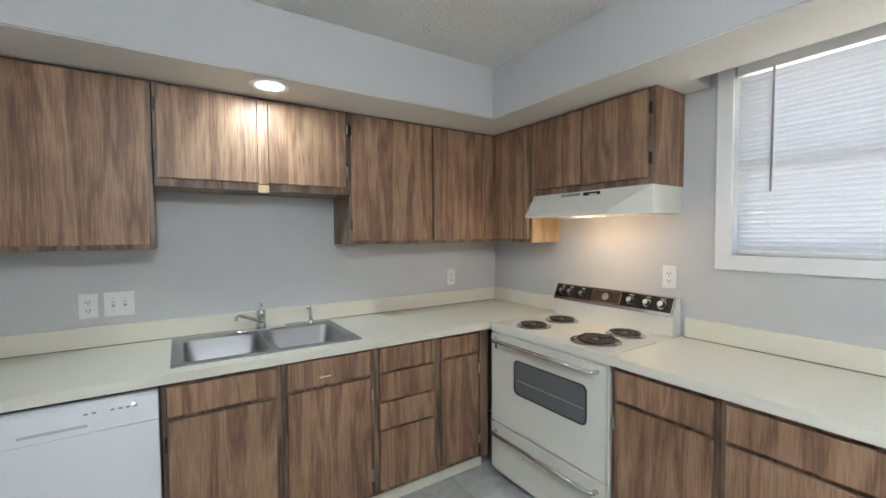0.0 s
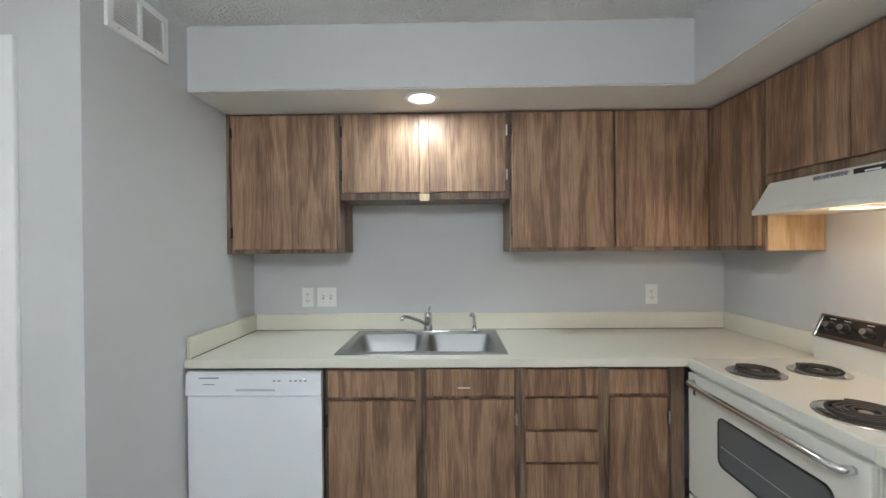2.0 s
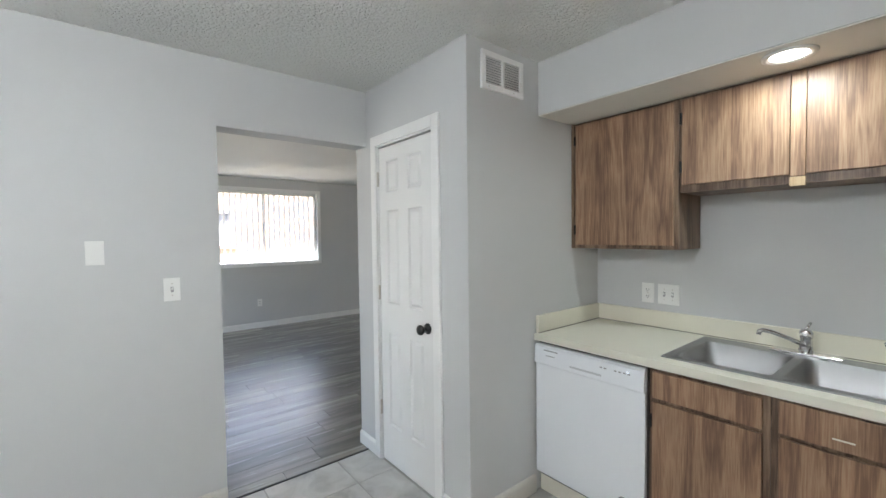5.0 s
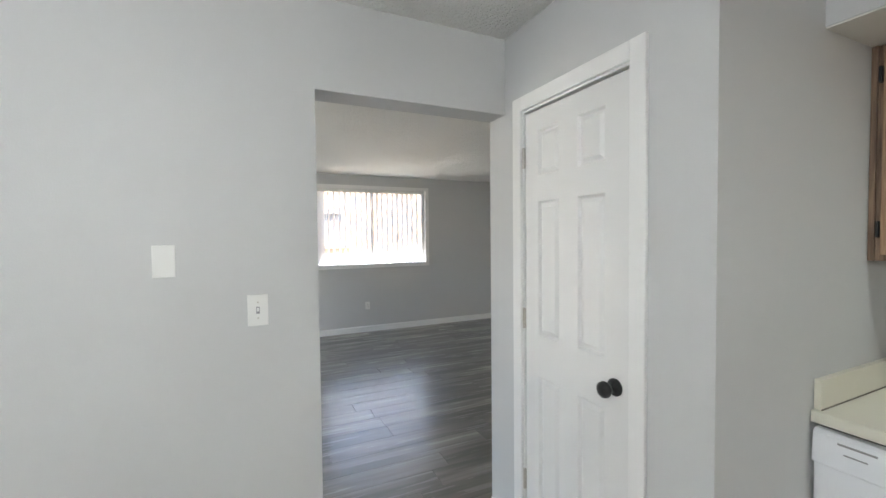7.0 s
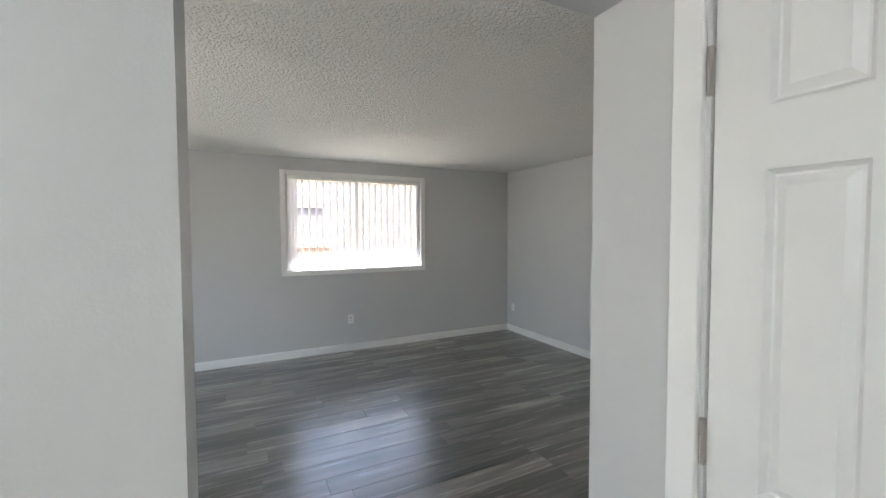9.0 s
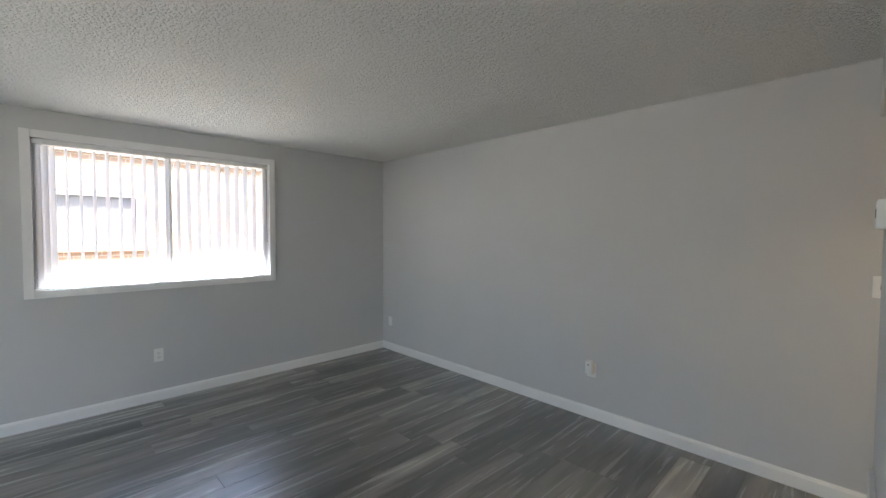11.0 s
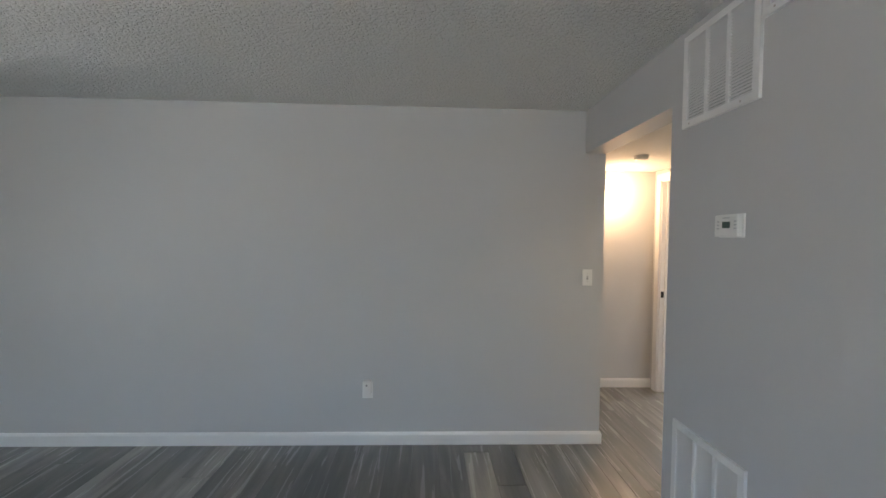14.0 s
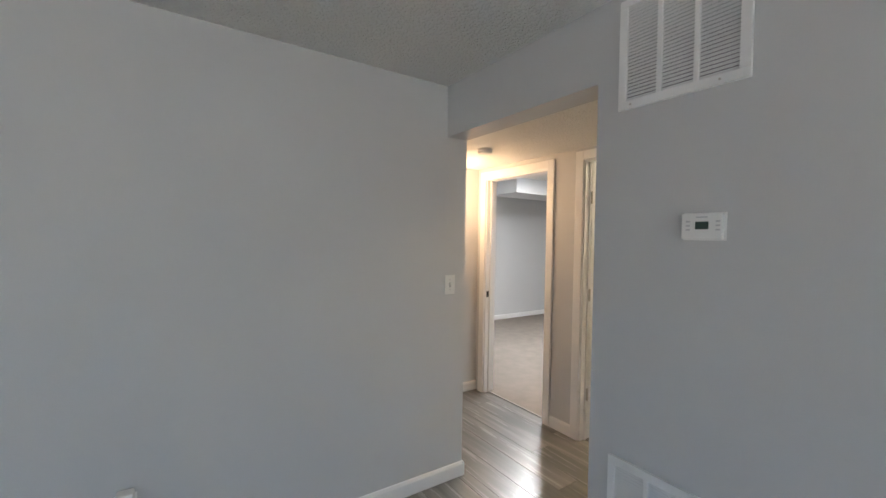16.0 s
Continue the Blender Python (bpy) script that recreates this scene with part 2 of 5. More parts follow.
WALL = material("grey_wall_paint", (0.56, 0.565, 0.565), 0.62, bump=0.25, bump_scale=170, vary=0.025, vary_scale=2.0)
CEIL = popcorn("popcorn_ceiling", (0.86, 0.86, 0.83))
CEIL_FLAT = material("flat_ceiling_paint", (0.74, 0.73, 0.69), 0.8, bump=0.2, bump_scale=120, vary=0.02)
SOFFIT = material("soffit_underside_paint", (0.72, 0.7, 0.65), 0.75, bump=0.2, bump_scale=120, vary=0.03)
TRIM = material("white_trim_paint", (0.8, 0.8, 0.79), 0.4, bump=0.05, bump_scale=90, vary=0.02, vary_scale=6)
TRIM_BEIGE = material("beige_baseboard_paint", (0.6, 0.58, 0.54), 0.45, vary=0.03)
DOORW = material("white_door_paint", (0.74, 0.74, 0.73), 0.38, bump=0.06, bump_scale=60, vary=0.02, vary_scale=5)
WOOD = wood("walnut_laminate", (0.16, 0.088, 0.052), (0.26, 0.147, 0.086), (0.36, 0.228, 0.14), rough=0.46)
WOOD_DARK = wood("walnut_frame", (0.09, 0.053, 0.033), (0.175, 0.11, 0.07), (0.25, 0.17, 0.112))
WOOD_PALE = wood("raw_panel_wood", (0.4, 0.27, 0.15), (0.5, 0.34, 0.19), (0.58, 0.42, 0.25), 0.7)
GAP = material("cabinet_shadow_gap", (0.03, 0.024, 0.02), 0.8)
COUNTER = material("cream_laminate", (0.74, 0.72, 0.62), 0.33, bump=0.03, bump_scale=300, vary=0.03, vary_scale=4)
SPLASH = material("cream_backsplash_laminate", (0.74, 0.71, 0.6), 0.36, vary=0.03, vary_scale=4)
ALMOND = material("almond_enamel", (0.72, 0.71, 0.64), 0.26, bump=0.015, bump_scale=250, coat=0.2)
WHITE_APPL = material("white_appliance_enamel", (0.8, 0.82, 0.85), 0.35, bump=0.02, bump_scale=350)
CHROME = material("chrome", (0.72, 0.72, 0.72), 0.12, 1.0, vary=0.04, vary_scale=30)
STEEL = material("brushed_steel", (0.36, 0.36, 0.365), 0.44, 1.0, bump=0.05, bump_scale=400, vary=0.06, vary_scale=12)
BLACK_GLASS = material("black_glass", (0.02, 0.02, 0.02), 0.08, coat=0.5)
# Blue-grey base colour carries a pale reflection on the dark oven glass.
OVEN_GLASS = material("reflection_toned_oven_glass", (0.12, 0.135, 0.14), 0.08, coat=1.0)
COIL = material("coil_iron", (0.045, 0.04, 0.038), 0.45, 0.4, vary=0.2, vary_scale=40)
BLACK = material("black_metal", (0.02, 0.02, 0.02), 0.3, 0.3)
PLASTIC = material("white_plastic", (0.8, 0.8, 0.78), 0.35, vary=0.01)
SLOT = material("dark_slot", (0.06, 0.06, 0.06), 0.6)
GREYMARK = material("grey_print", (0.3, 0.3, 0.31), 0.5)
BEAD = material("dark_joint_bead", (0.16, 0.145, 0.12), 0.7, vary=0.3, vary_scale=14)
PALE = material("pale_grey_print", (0.55, 0.55, 0.56), 0.5)
NICKEL = material("satin_nickel", (0.55, 0.52, 0.48), 0.32, 1.0, vary=0.05, vary_scale=30)
DARK = material("recess_shade", (0.09, 0.09, 0.095), 0.8)
LCD = material("lcd_screen", (0.06, 0.09, 0.075), 0.25)
GROUT = material("grout", (0.38, 0.375, 0.36), 0.9, bump=0.2, bump_scale=200, vary=0.06)
SUBFLOOR = material("plank_joint", (0.03, 0.03, 0.028), 0.8)
PLANK = plank_material()
TILE = tile_material()
CARPET = material("brown_grey_carpet", (0.24, 0.21, 0.185), 0.95, bump=1.0, bump_scale=260, vary=0.22, vary_scale=7, spec=0.1)
VANE = translucent("vinyl_vane", (0.88, 0.88, 0.88), 0.72)
SLAT = translucent("blind_slat", (0.8, 0.82, 0.85), 0.07)
BED_SLAT = translucent("bedroom_blind_slat", (0.85, 0.86, 0.88), 0.5)
GLASS = glass_material()
BRICK = brick_material()
ROOFM = material("roof_felt", (0.2, 0.19, 0.18), 0.9, vary=0.1)
GROUND = material("dry_lawn_and_paving", (0.34, 0.31, 0.25), 0.95, bump=0.5, bump_scale=40, vary=0.25, vary_scale=1.2)
LENS = glow("downlight_lens", (1.0, 0.96, 0.9), 2)
DOME = glow("dome_glass", (0.92, 0.96, 1.0), 11.2)
BATHGLOW = glow("bathroom_fill_glow", (1.0, 0.78, 0.5), 24)
SCONCE = glow("sconce_glass", (1.0, 0.8, 0.5), 3)


# ---- builders ----
ORIGIN = {}


def thing(name, at, label, category, group="", kind=""):
    """An Empty at a thing's base, in metres."""
    ob = new(name)
    ob.empty_display_size = 0.1
    ob.location = at
    ORIGIN[ob] = Vector(at)
    return tagged(ob, label, category, group, kind)


def part(name, bm, mat, parent=None, label="", smooth=False):
    """Links a bmesh, drawn in world metres, as one mesh under a thing or part."""
    me = bpy.data.meshes.new(name)
    off = ORIGIN.get(parent, Vector())
    bmesh.ops.translate(bm, verts=bm.verts, vec=-off)
    bmesh.ops.recalc_face_normals(bm, faces=bm.faces)
    for f in bm.faces:
        f.smooth = smooth
    bm.to_mesh(me)
    bm.free()
    me.materials.append(mat)
    ob = new(name, me)
    if parent:
        ob.parent = parent
    ORIGIN[ob] = off
    return tagged(ob, label)


def structure(name, bm, mat, label, category):
    return tagged(part(name, bm, mat), label, category, kind="structure")


def box(x0, x1, y0, y1, z0, z1, bevel=0.0, into=None, seg=2):
    bm = bmesh.new()
    m = Matrix.LocRotScale(((x0 + x1) / 2, (y0 + y1) / 2, (z0 + z1) / 2), None, (abs(x1 - x0), abs(y1 - y0), abs(z1 - z0)))
    bmesh.ops.create_cube(bm, size=1, matrix=m)
    if bevel:
        bmesh.ops.bevel(bm, geom=bm.edges[:], offset=bevel, segments=seg, affect="EDGES", profile=0.6)
    return join(into, bm) if into else bm


def join(a, b):
    me = bpy.data.meshes.new("tmp")
    b.to_mesh(me)
    b.free()
    a.from_mesh(me)
    bpy.data.meshes.remove(me)
    return a


def boxes(rows, bevel=0.0):
    bm = bmesh.new()
    for r in rows:
        box(*r, bevel=bevel, into=bm)
    return bm


def cyl(p, q, r0, r1=None, seg=20, into=None):
    """A closed cylinder or cone from p to q."""
    p, q = Vector(p), Vector(q)
    bm = bmesh.new()
    turn = (q - p).to_track_quat("Z", "Y").to_matrix().to_4x4()
    bmesh.ops.create_cone(bm, cap_ends=True, segments=seg, radius1=r0, radius2=r0 if r1 is None else r1, depth=(q - p).length,
                          matrix=Matrix.Translation((p + q) / 2) @ turn)
    return join(into, bm) if into else bm


def tube(points, r, seg=8, into=None):
    """A round rod swept along points."""
    bm = into or bmesh.new()
    pts = [Vector(p) for p in points]
    rings = []
    for i, p in enumerate(pts):
        d = (pts[min(i + 1, len(pts) - 1)] - pts[max(i - 1, 0)]).normalized()
        a = d.cross(Vector((0, 0, 1)))
        a = a.normalized() if a.length > 0.05 else d.cross(Vector((0, 1, 0))).normalized()
        b = d.cross(a)
        rings.append([bm.verts.new(p + r * (math.cos(k * 2 * math.pi / seg) * a + math.sin(k * 2 * math.pi / seg) * b)) for k in range(seg)])
    for u, v in zip(rings, rings[1:]):
        for k in range(seg):
            bm.faces.new((u[k], u[(k + 1) % seg], v[(k + 1) % seg], v[k]))
    bm.faces.new(rings[0][::-1])
    bm.faces.new(rings[-1])
    return bm


def lathe(rows, at, axis="Z", seg=28):
    """A turned form: rows of radius and height along the axis."""
    bm = bmesh.new()
    turn = {"Z": Matrix.Identity(4), "X": Matrix.Rotation(radians(90), 4, "Y"), "Y": Matrix.Rotation(radians(-90), 4, "X"),
            "-Y": Matrix.Rotation(radians(90), 4, "X"), "-X": Matrix.Rotation(radians(-90), 4, "Y"), "-Z": Matrix.Rotation(radians(180), 4, "X")}[axis]
    m = Matrix.Translation(at) @ turn
    rings = []
    for r, h in rows:
        rings.append([bm.verts.new(m @ Vector((r * math.cos(k * 2 * math.pi / seg), r * math.sin(k * 2 * math.pi / seg), h))) for k in range(seg)])
    for u, v in zip(rings, rings[1:]):
        for k in range(seg):
            bm.faces.new((u[k], u[(k + 1) % seg], v[(k + 1) % seg], v[k]))
    bm.faces.new(rings[0][::-1])
    bm.faces.new(rings[-1])
    return bm


def prism(outline, axis, a, b):
    """An outline of pairs pushed from a to b along an axis; the pairs are the other two axes in order."""
    bm = bmesh.new()

    def at(p, c):
        return {"x": (c, p[0], p[1]), "y": (p[0], c, p[1]), "z": (p[0], p[1], c)}[axis]
    lo, hi = [bm.verts.new(at(p, a)) for p in outline], [bm.verts.new(at(p, b)) for p in outline]
    n = len(outline)
    for i in range(n):
        bm.faces.new((lo[i], lo[(i + 1) % n], hi[(i + 1) % n], hi[i]))
    bm.faces.new(lo[::-1])
    bm.faces.new(hi)
    return bm


def hull(bottom, top):
    """A solid between two outlines of the same count."""
    bm = bmesh.new()
    lo, hi = [bm.verts.new(p) for p in bottom], [bm.verts.new(p) for p in top]
    n = len(lo)
    for i in range(n):
        bm.faces.new((lo[i], lo[(i + 1) % n], hi[(i + 1) % n], hi[i]))
    bm.faces.new(lo[::-1])
    bm.faces.new(hi)
    return bm


# ---- plan ----
XS, YN = 0.87, 2.165          # range wall, sink wall
XC, YC = -1.99, 1.0           # closet's side and front
XK, XV = -3.0, -3.143         # the wall between kitchen and living room
XW, YL = -7.57, 3.938         # living room: window wall, long wall
YS_K, YS_L = -1.9, -1.9       # south walls
H = 2.44
OPEN_Y, OPEN_Z = 0.103, 2.078
JAMB_Y, HEAD_Z = 2.887, 2.136
XD, YE, HALL_H = -1.98, 5.07, 2.205   # hall: door wall, end wall, ceiling
YB = 7.6                      # bedroom's far wall
T = 0.12

# walls
KW = (-0.45, 0.475, 1.338, 2.2)    # kitchen window opening: y0 y1 z0 z1
structure("wall_east", boxes([(XS, XS + T, YS_K, KW[0], 0, H), (XS, XS + T, KW[1], YN + T, 0, H), (XS, XS + T, KW[0], KW[1], 0, KW[2]), (XS, XS + T, KW[0], KW[1], KW[3], H)]),
          WALL, "light grey painted kitchen wall behind the range", "wall")
structure("wall_sink", box(XC - 0.1, XS, YN, YN + T, 0, H), WALL, "light grey painted kitchen wall above the sink counter", "wall")
structure("wall_closet_side", box(XC - 0.1, XC, YC + 0.1, YN, 0, H), WALL, "light grey painted side wall of the utility closet", "wall")
CD = (-2.86, -2.258, 2.058)        # closet door opening: x0 x1 top
structure("wall_closet_front", boxes([(XV, CD[0], YC, YC + 0.1, 0, H), (CD[1], XC, YC, YC + 0.1, 0, H), (CD[0], CD[1], YC, YC + 0.1, CD[2], H)]),
          WALL, "light grey painted wall round the closet door", "wall")
structure("wall_kitchen_west", boxes([(XV, XK, YS_K, OPEN_Y, 0, H), (XV, XK, OPEN_Y, YC, OPEN_Z, H)]), WALL, "light grey painted wall with a wide doorway to the living room", "wall")
structure("wall_vents", boxes([(XV, XV + 0.15, YC + 0.1, JAMB_Y, 0, H), (XV, XV + 0.15, JAMB_Y, YL, HEAD_Z, H)]), WALL, "grey painted living room wall with return air grilles", "wall")
structure("wall_long", box(XW - T, XV + 0.15, YL, YL + T, 0, H), WALL, "grey painted long wall of the empty living room", "wall")
LW = (0.7, 2.462, 1.063, 2.222)    # living room window opening
structure("wall_window", boxes([(XW - T, XW, YS_L, LW[0], 0, H), (XW - T, XW, LW[1], YL, 0, H), (XW - T, XW, LW[0], LW[1], 0, LW[2]), (XW - T, XW, LW[0], LW[1], LW[3], H)]),
          WALL, "grey painted living room wall with a wide window", "wall")
# Opening for the assumed patio door, out of view.
PD = (-6.3, -4.3, 2.08)
structure("wall_south", boxes([(XW - T, PD[0], YS_K - T, YS_K, 0, H), (PD[1], XS + T, YS_K - T, YS_K, 0, H), (PD[0], PD[1], YS_K - T, YS_K, PD[2], H)]), WALL, "unseen plain south wall with an added patio door", "wall")
BD, TD = (4.165, 4.95, 2.1), (3.08, 3.822, 2.12)   # bedroom and bathroom door openings
structure("wall_hall_doors", boxes([(XD, XD + T, JAMB_Y, TD[0], 0, H), (XD, XD + T, TD[1], BD[0], 0, H), (XD, XD + T, BD[1], YB, 0, H),
          (XD, XD + T, TD[0], TD[1], TD[2], H), (XD, XD + T, BD[0], BD[1], BD[2], H)]), WALL, "cream-lit painted hallway wall with two doorways", "wall")
structure("wall_hall_end", box(XV + 0.15 - 1.2, XD, YE, YE + T, 0, H), WALL, "painted end wall of the hallway behind a lit wall lamp", "wall")
structure("wall_hall_west", box(XV + 0.15 - 1.2, XV + 0.15 - 1.2 + T, YL + T, YE, 0, H), WALL, "plain painted hallway wall", "wall")
structure("wall_hall_south", box(XV + 0.15, XD, JAMB_Y - T, JAMB_Y, 0, H), WALL, "plain painted hallway wall", "wall")
BW = (-0.84, 0.21, 1.1, 2.28)       # bedroom window
structure("wall_bedroom_far", boxes([(XD, BW[0], YB, YB + T, 0, H), (BW[1], 2.6, YB, YB + T, 0, H), (BW[0], BW[1], YB, YB + T, 0, BW[2]), (BW[0], BW[1], YB, YB + T, BW[3], H)]),
          WALL, "light grey painted bedroom wall with a window", "wall")
structure("wall_bedroom_east", box(2.6, 2.6 + T, YN + T, YB + T, 0, H), WALL, "plain painted bedroom wall", "wall")
structure("wall_bedroom_south", boxes([(XD + T, 2.6, 3.97, 4.06, 0, H), (XS + T, 2.72, YN, YN + T, 0, H)]), WALL, "plain painted partition wall", "wall")
structure("bedroom_soffit", box(-0.27, 2.6, 6.3, 6.95, 2.217, H), WALL, "boxed-in painted duct under the bedroom ceiling", "soffit")

# ceilings
structure("ceiling_kitchen", box(XK, XS + T, YS_K, YN + T, H, H + 0.1), CEIL, "off-white sprayed popcorn kitchen ceiling", "ceiling")
structure("ceiling_living", box(XW - T, XK, YS_L, YL + T, H, H + 0.1), CEIL, "off-white sprayed popcorn living room ceiling", "ceiling")
structure("ceiling_hall", boxes([(XV + 0.15, XD, JAMB_Y, YE, HALL_H, HALL_H + 0.1), (XV + 0.15 - 1.2, XV + 0.15, YL + T, YE, HALL_H, HALL_H + 0.1)]), CEIL, "lowered textured hallway ceiling lit warm", "ceiling")
structure("ceiling_bedroom", box(XD, 2.72, YN + T, YB + T, H + 0.004, H + 0.1), CEIL_FLAT, "white bedroom ceiling", "ceiling")
# Out of view; overhang past XS added to keep sun off the blind.
structure("roof", boxes([(XW - 0.3, XS + 1.0, YS_K - 0.3, 2.4, H + 0.11, H + 0.25), (XW - 0.3, 3.0, 2.4, YB + 0.3, H + 0.11, H + 0.25)]), ROOFM, "unseen flat felt roof, its east overhang shading the kitchen blind", "roof")
SZ = 2.147
structure("soffit_sink", box(XC, XS, 1.546, YN, SZ, H), WALL, "grey painted soffit above the wall cabinets", "soffit")
structure("soffit_range", boxes([(0.329, 0.7, YS_K, 1.546, SZ, H), (0.7, XS, 0.585, 1.546, SZ, H), (0.7, XS, YS_K, 0.585, 2.202, H)]), WALL, "grey painted soffit above the range wall", "soffit")
structure("soffit_panel_sink", box(XC, XS, 1.549, YN, SZ - 0.006, SZ - 0.001), SOFFIT, "off-white underside of the soffit", "soffit")
structure("soffit_panel_range", boxes([(0.332, 0.699, YS_K, 1.548, SZ - 0.006, SZ - 0.001), (0.699, XS, 0.587, 1.548, SZ - 0.006, SZ - 0.001)]), SOFFIT, "off-white underside of the soffit", "soffit")

# floors
floor_k = structure("floor_kitchen", box(XK - 0.02, XS, YS_K, YN, -0.1, -0.004), GROUT, "light grey square ceramic tile kitchen floor with grey grout", "floor")
floor_l = structure("floor_living", boxes([(XW, XK - 0.02, YS_L, YL, -0.1, -0.004), (XK - 0.02, XD + 0.06, JAMB_Y, YE, -0.1, -0.004), (XV - 1.05, XK - 0.02, YL + T, YE, -0.1, -0.004)]),
                    SUBFLOOR, "grey wood-look vinyl plank floor with a sheen", "floor")
structure("floor_bedroom", box(XD + 0.06, 2.6, YN + T, YB, -0.1, 0.006), CARPET, "brown-grey cut pile bedroom carpet", "carpet")
structure("floor_closet", box(XV + 0.15, XC - 0.1, YC + 0.1, JAMB_Y - T, -0.1, -0.002), GROUT, "bare closet floor", "floor")
structure("threshold_strip", box(XK - 0.028, XK - 0.012, OPEN_Y, YC, -0.004, 0.003, 0.001), BLACK, "thin dark transition strip between planks and tiles", "threshold")


def baseboard(rows, label, mat=TRIM, name="baseboard"):
    """Each row: ax, a, b, wall line, side, height. A board with an eased top."""
    bm = bmesh.new()
    for ax, a, b, w, side, h in rows:
        d = 0.014 * side
        out = [(w, 0.001), (w + d, 0.001), (w + d, h - 0.018), (w + d * 0.55, h - 0.004), (w, h)]
        join(bm, prism(out, "y" if ax == "y" else "x", a, b))
    return structure(name, bm, mat, label, "baseboard")


baseboard([("y", YS_L, YL, XW, 1, 0.093)], "white painted baseboard below the window wall")
baseboard([("x", XW + 0.014, XV + 0.15, YL, -1, 0.093)], "white painted baseboard along the long wall")
baseboard([("y", YC, JAMB_Y, XV, -1, 0.09)], "white painted baseboard below the air grilles")
baseboard([("y", YL - 0.014, YL + T, XV + 0.15, 1, 0.093)], "white painted baseboard on the wall end")
baseboard([("x", XV - 1.0, XD, YE, -1, 0.09)], "white painted hallway baseboard")
baseboard([("y", TD[1] + 0.07, BD[0] - 0.07, XD, -1, 0.09)], "short white baseboard between two doorways")
baseboard([("x", XD + T, 2.6, YB, -1, 0.09)], "white bedroom baseboard")
baseboard([("x", XV, CD[0] - 0.062, YC, -1, 0.09), ("x", CD[1] + 0.062, XC, YC, -1, 0.09)], "white baseboard beside the closet door")
baseboard([("y", YC - 0.014, 1.5, XC, 1, 0.1)], "beige baseboard on the closet side wall", TRIM_BEIGE)
baseboard([("y", YS_K, OPEN_Y, XK, 1, 0.1)], "beige baseboard on the kitchen wall", TRIM_BEIGE)


# ---- windows and doors ----
def casing(name, rows, parent, mat=TRIM, bevel=0.004):
    return [part(name, box(*r, bevel=bevel), mat, parent) for r in rows]


win = thing("window_1", (XW, 1.6, LW[2]), "wide white-framed sliding window with daylight outside", "window", kind="structure")
c = 0.06
casing("casing", [(XW, XW + 0.018, LW[0] - c, LW[0], LW[2] - c, LW[3] + c), (XW, XW + 0.018, LW[1], LW[1] + c, LW[2] - c, LW[3] + c),
                  (XW, XW + 0.018, LW[0], LW[1], LW[3], LW[3] + c), (XW, XW + 0.018, LW[0], LW[1], LW[2] - c, LW[2])], win)
casing("window_frame", [(XW - 0.1, XW - 0.05, LW[0], LW[0] + 0.04, LW[2], LW[3]), (XW - 0.1, XW - 0.05, LW[1] - 0.04, LW[1], LW[2], LW[3]),
                        (XW - 0.1, XW - 0.05, LW[0] + 0.04, LW[1] - 0.04, LW[2], LW[2] + 0.04), (XW - 0.1, XW - 0.05, LW[0] + 0.04, LW[1] - 0.04, LW[3] - 0.04, LW[3]),
                        (XW - 0.1, XW - 0.05, 1.56, 1.605, LW[2] + 0.04, LW[3] - 0.04)], win)
for a, b in ((LW[0] + 0.04, 1.56), (1.605, LW[1] - 0.04)):
    g = part("pane", box(XW - 0.078, XW - 0.073, a, b, LW[2] + 0.04, LW[3] - 0.04), GLASS, win)
    g.visible_shadow = False

vb = thing("vertical_blind", (XW - 0.02, 1.6, LW[3]), "white vinyl vertical blind turned open across the window", "blind")
part("headrail", box(XW - 0.045, XW + 0.005, LW[0] + 0.01, LW[1] - 0.05, LW[3] - 0.045, LW[3] - 0.004, 0.003), PLASTIC, vb)
ys = [LW[0] + 0.035, LW[0] + 0.075, LW[0] + 0.115] + [LW[0] + 0.2 + 0.0835 * i for i in range(18)]
for i, y in enumerate(ys):
    a = radians(10 if i > 2 else 30) + random.uniform(-0.05, 0.05)
    bm = prism([(-0.043, -0.004), (-0.02, 0.001), (0.02, 0.001), (0.043, -0.004), (0.043, -0.0028), (0.02, 0.0022), (-0.02, 0.0022), (-0.043, -0.0028)], "z", LW[2] + 0.015, LW[3] - 0.05)
    bmesh.ops.transform(bm, verts=bm.verts, matrix=Matrix.Translation((XW - 0.02, y, 0)) @ Matrix.Rotation(a, 4, "Z"))
    part("vane", bm, VANE, vb)
part("wand", cyl((XW + 0.012, LW[1] - 0.03, LW[3] - 0.05), (XW + 0.012, LW[1] - 0.028, LW[2] + 0.35), 0.005, seg=8), GREYMARK, vb, "grey plastic blind wand")

# Assumed door behind the viewpoint; it frames the fill lamp.
pdr = thing("door_4", (-5.3, YS_L, 0), "unseen patio door added to frame a fill lamp", "door", kind="structure")
casing("door_frame", [(PD[0], PD[0] + 0.06, YS_L - 0.1, YS_L - 0.04, 0, PD[2]), (PD[1] - 0.06, PD[1], YS_L - 0.1, YS_L - 0.04, 0, PD[2]), (PD[0] + 0.06, PD[1] - 0.06, YS_L - 0.1, YS_L - 0.04, PD[2] - 0.06, PD[2]), (-5.33, -5.27, YS_L - 0.1, YS_L - 0.04, 0.0, PD[2] - 0.06)], pdr)
for a, b in ((PD[0] + 0.06, -5.33), (-5.27, PD[1] - 0.06)):
    g = part("pane", box(a, b, YS_L - 0.072, YS_L - 0.067, 0.0, PD[2] - 0.06), GLASS, pdr)
    g.visible_shadow = False

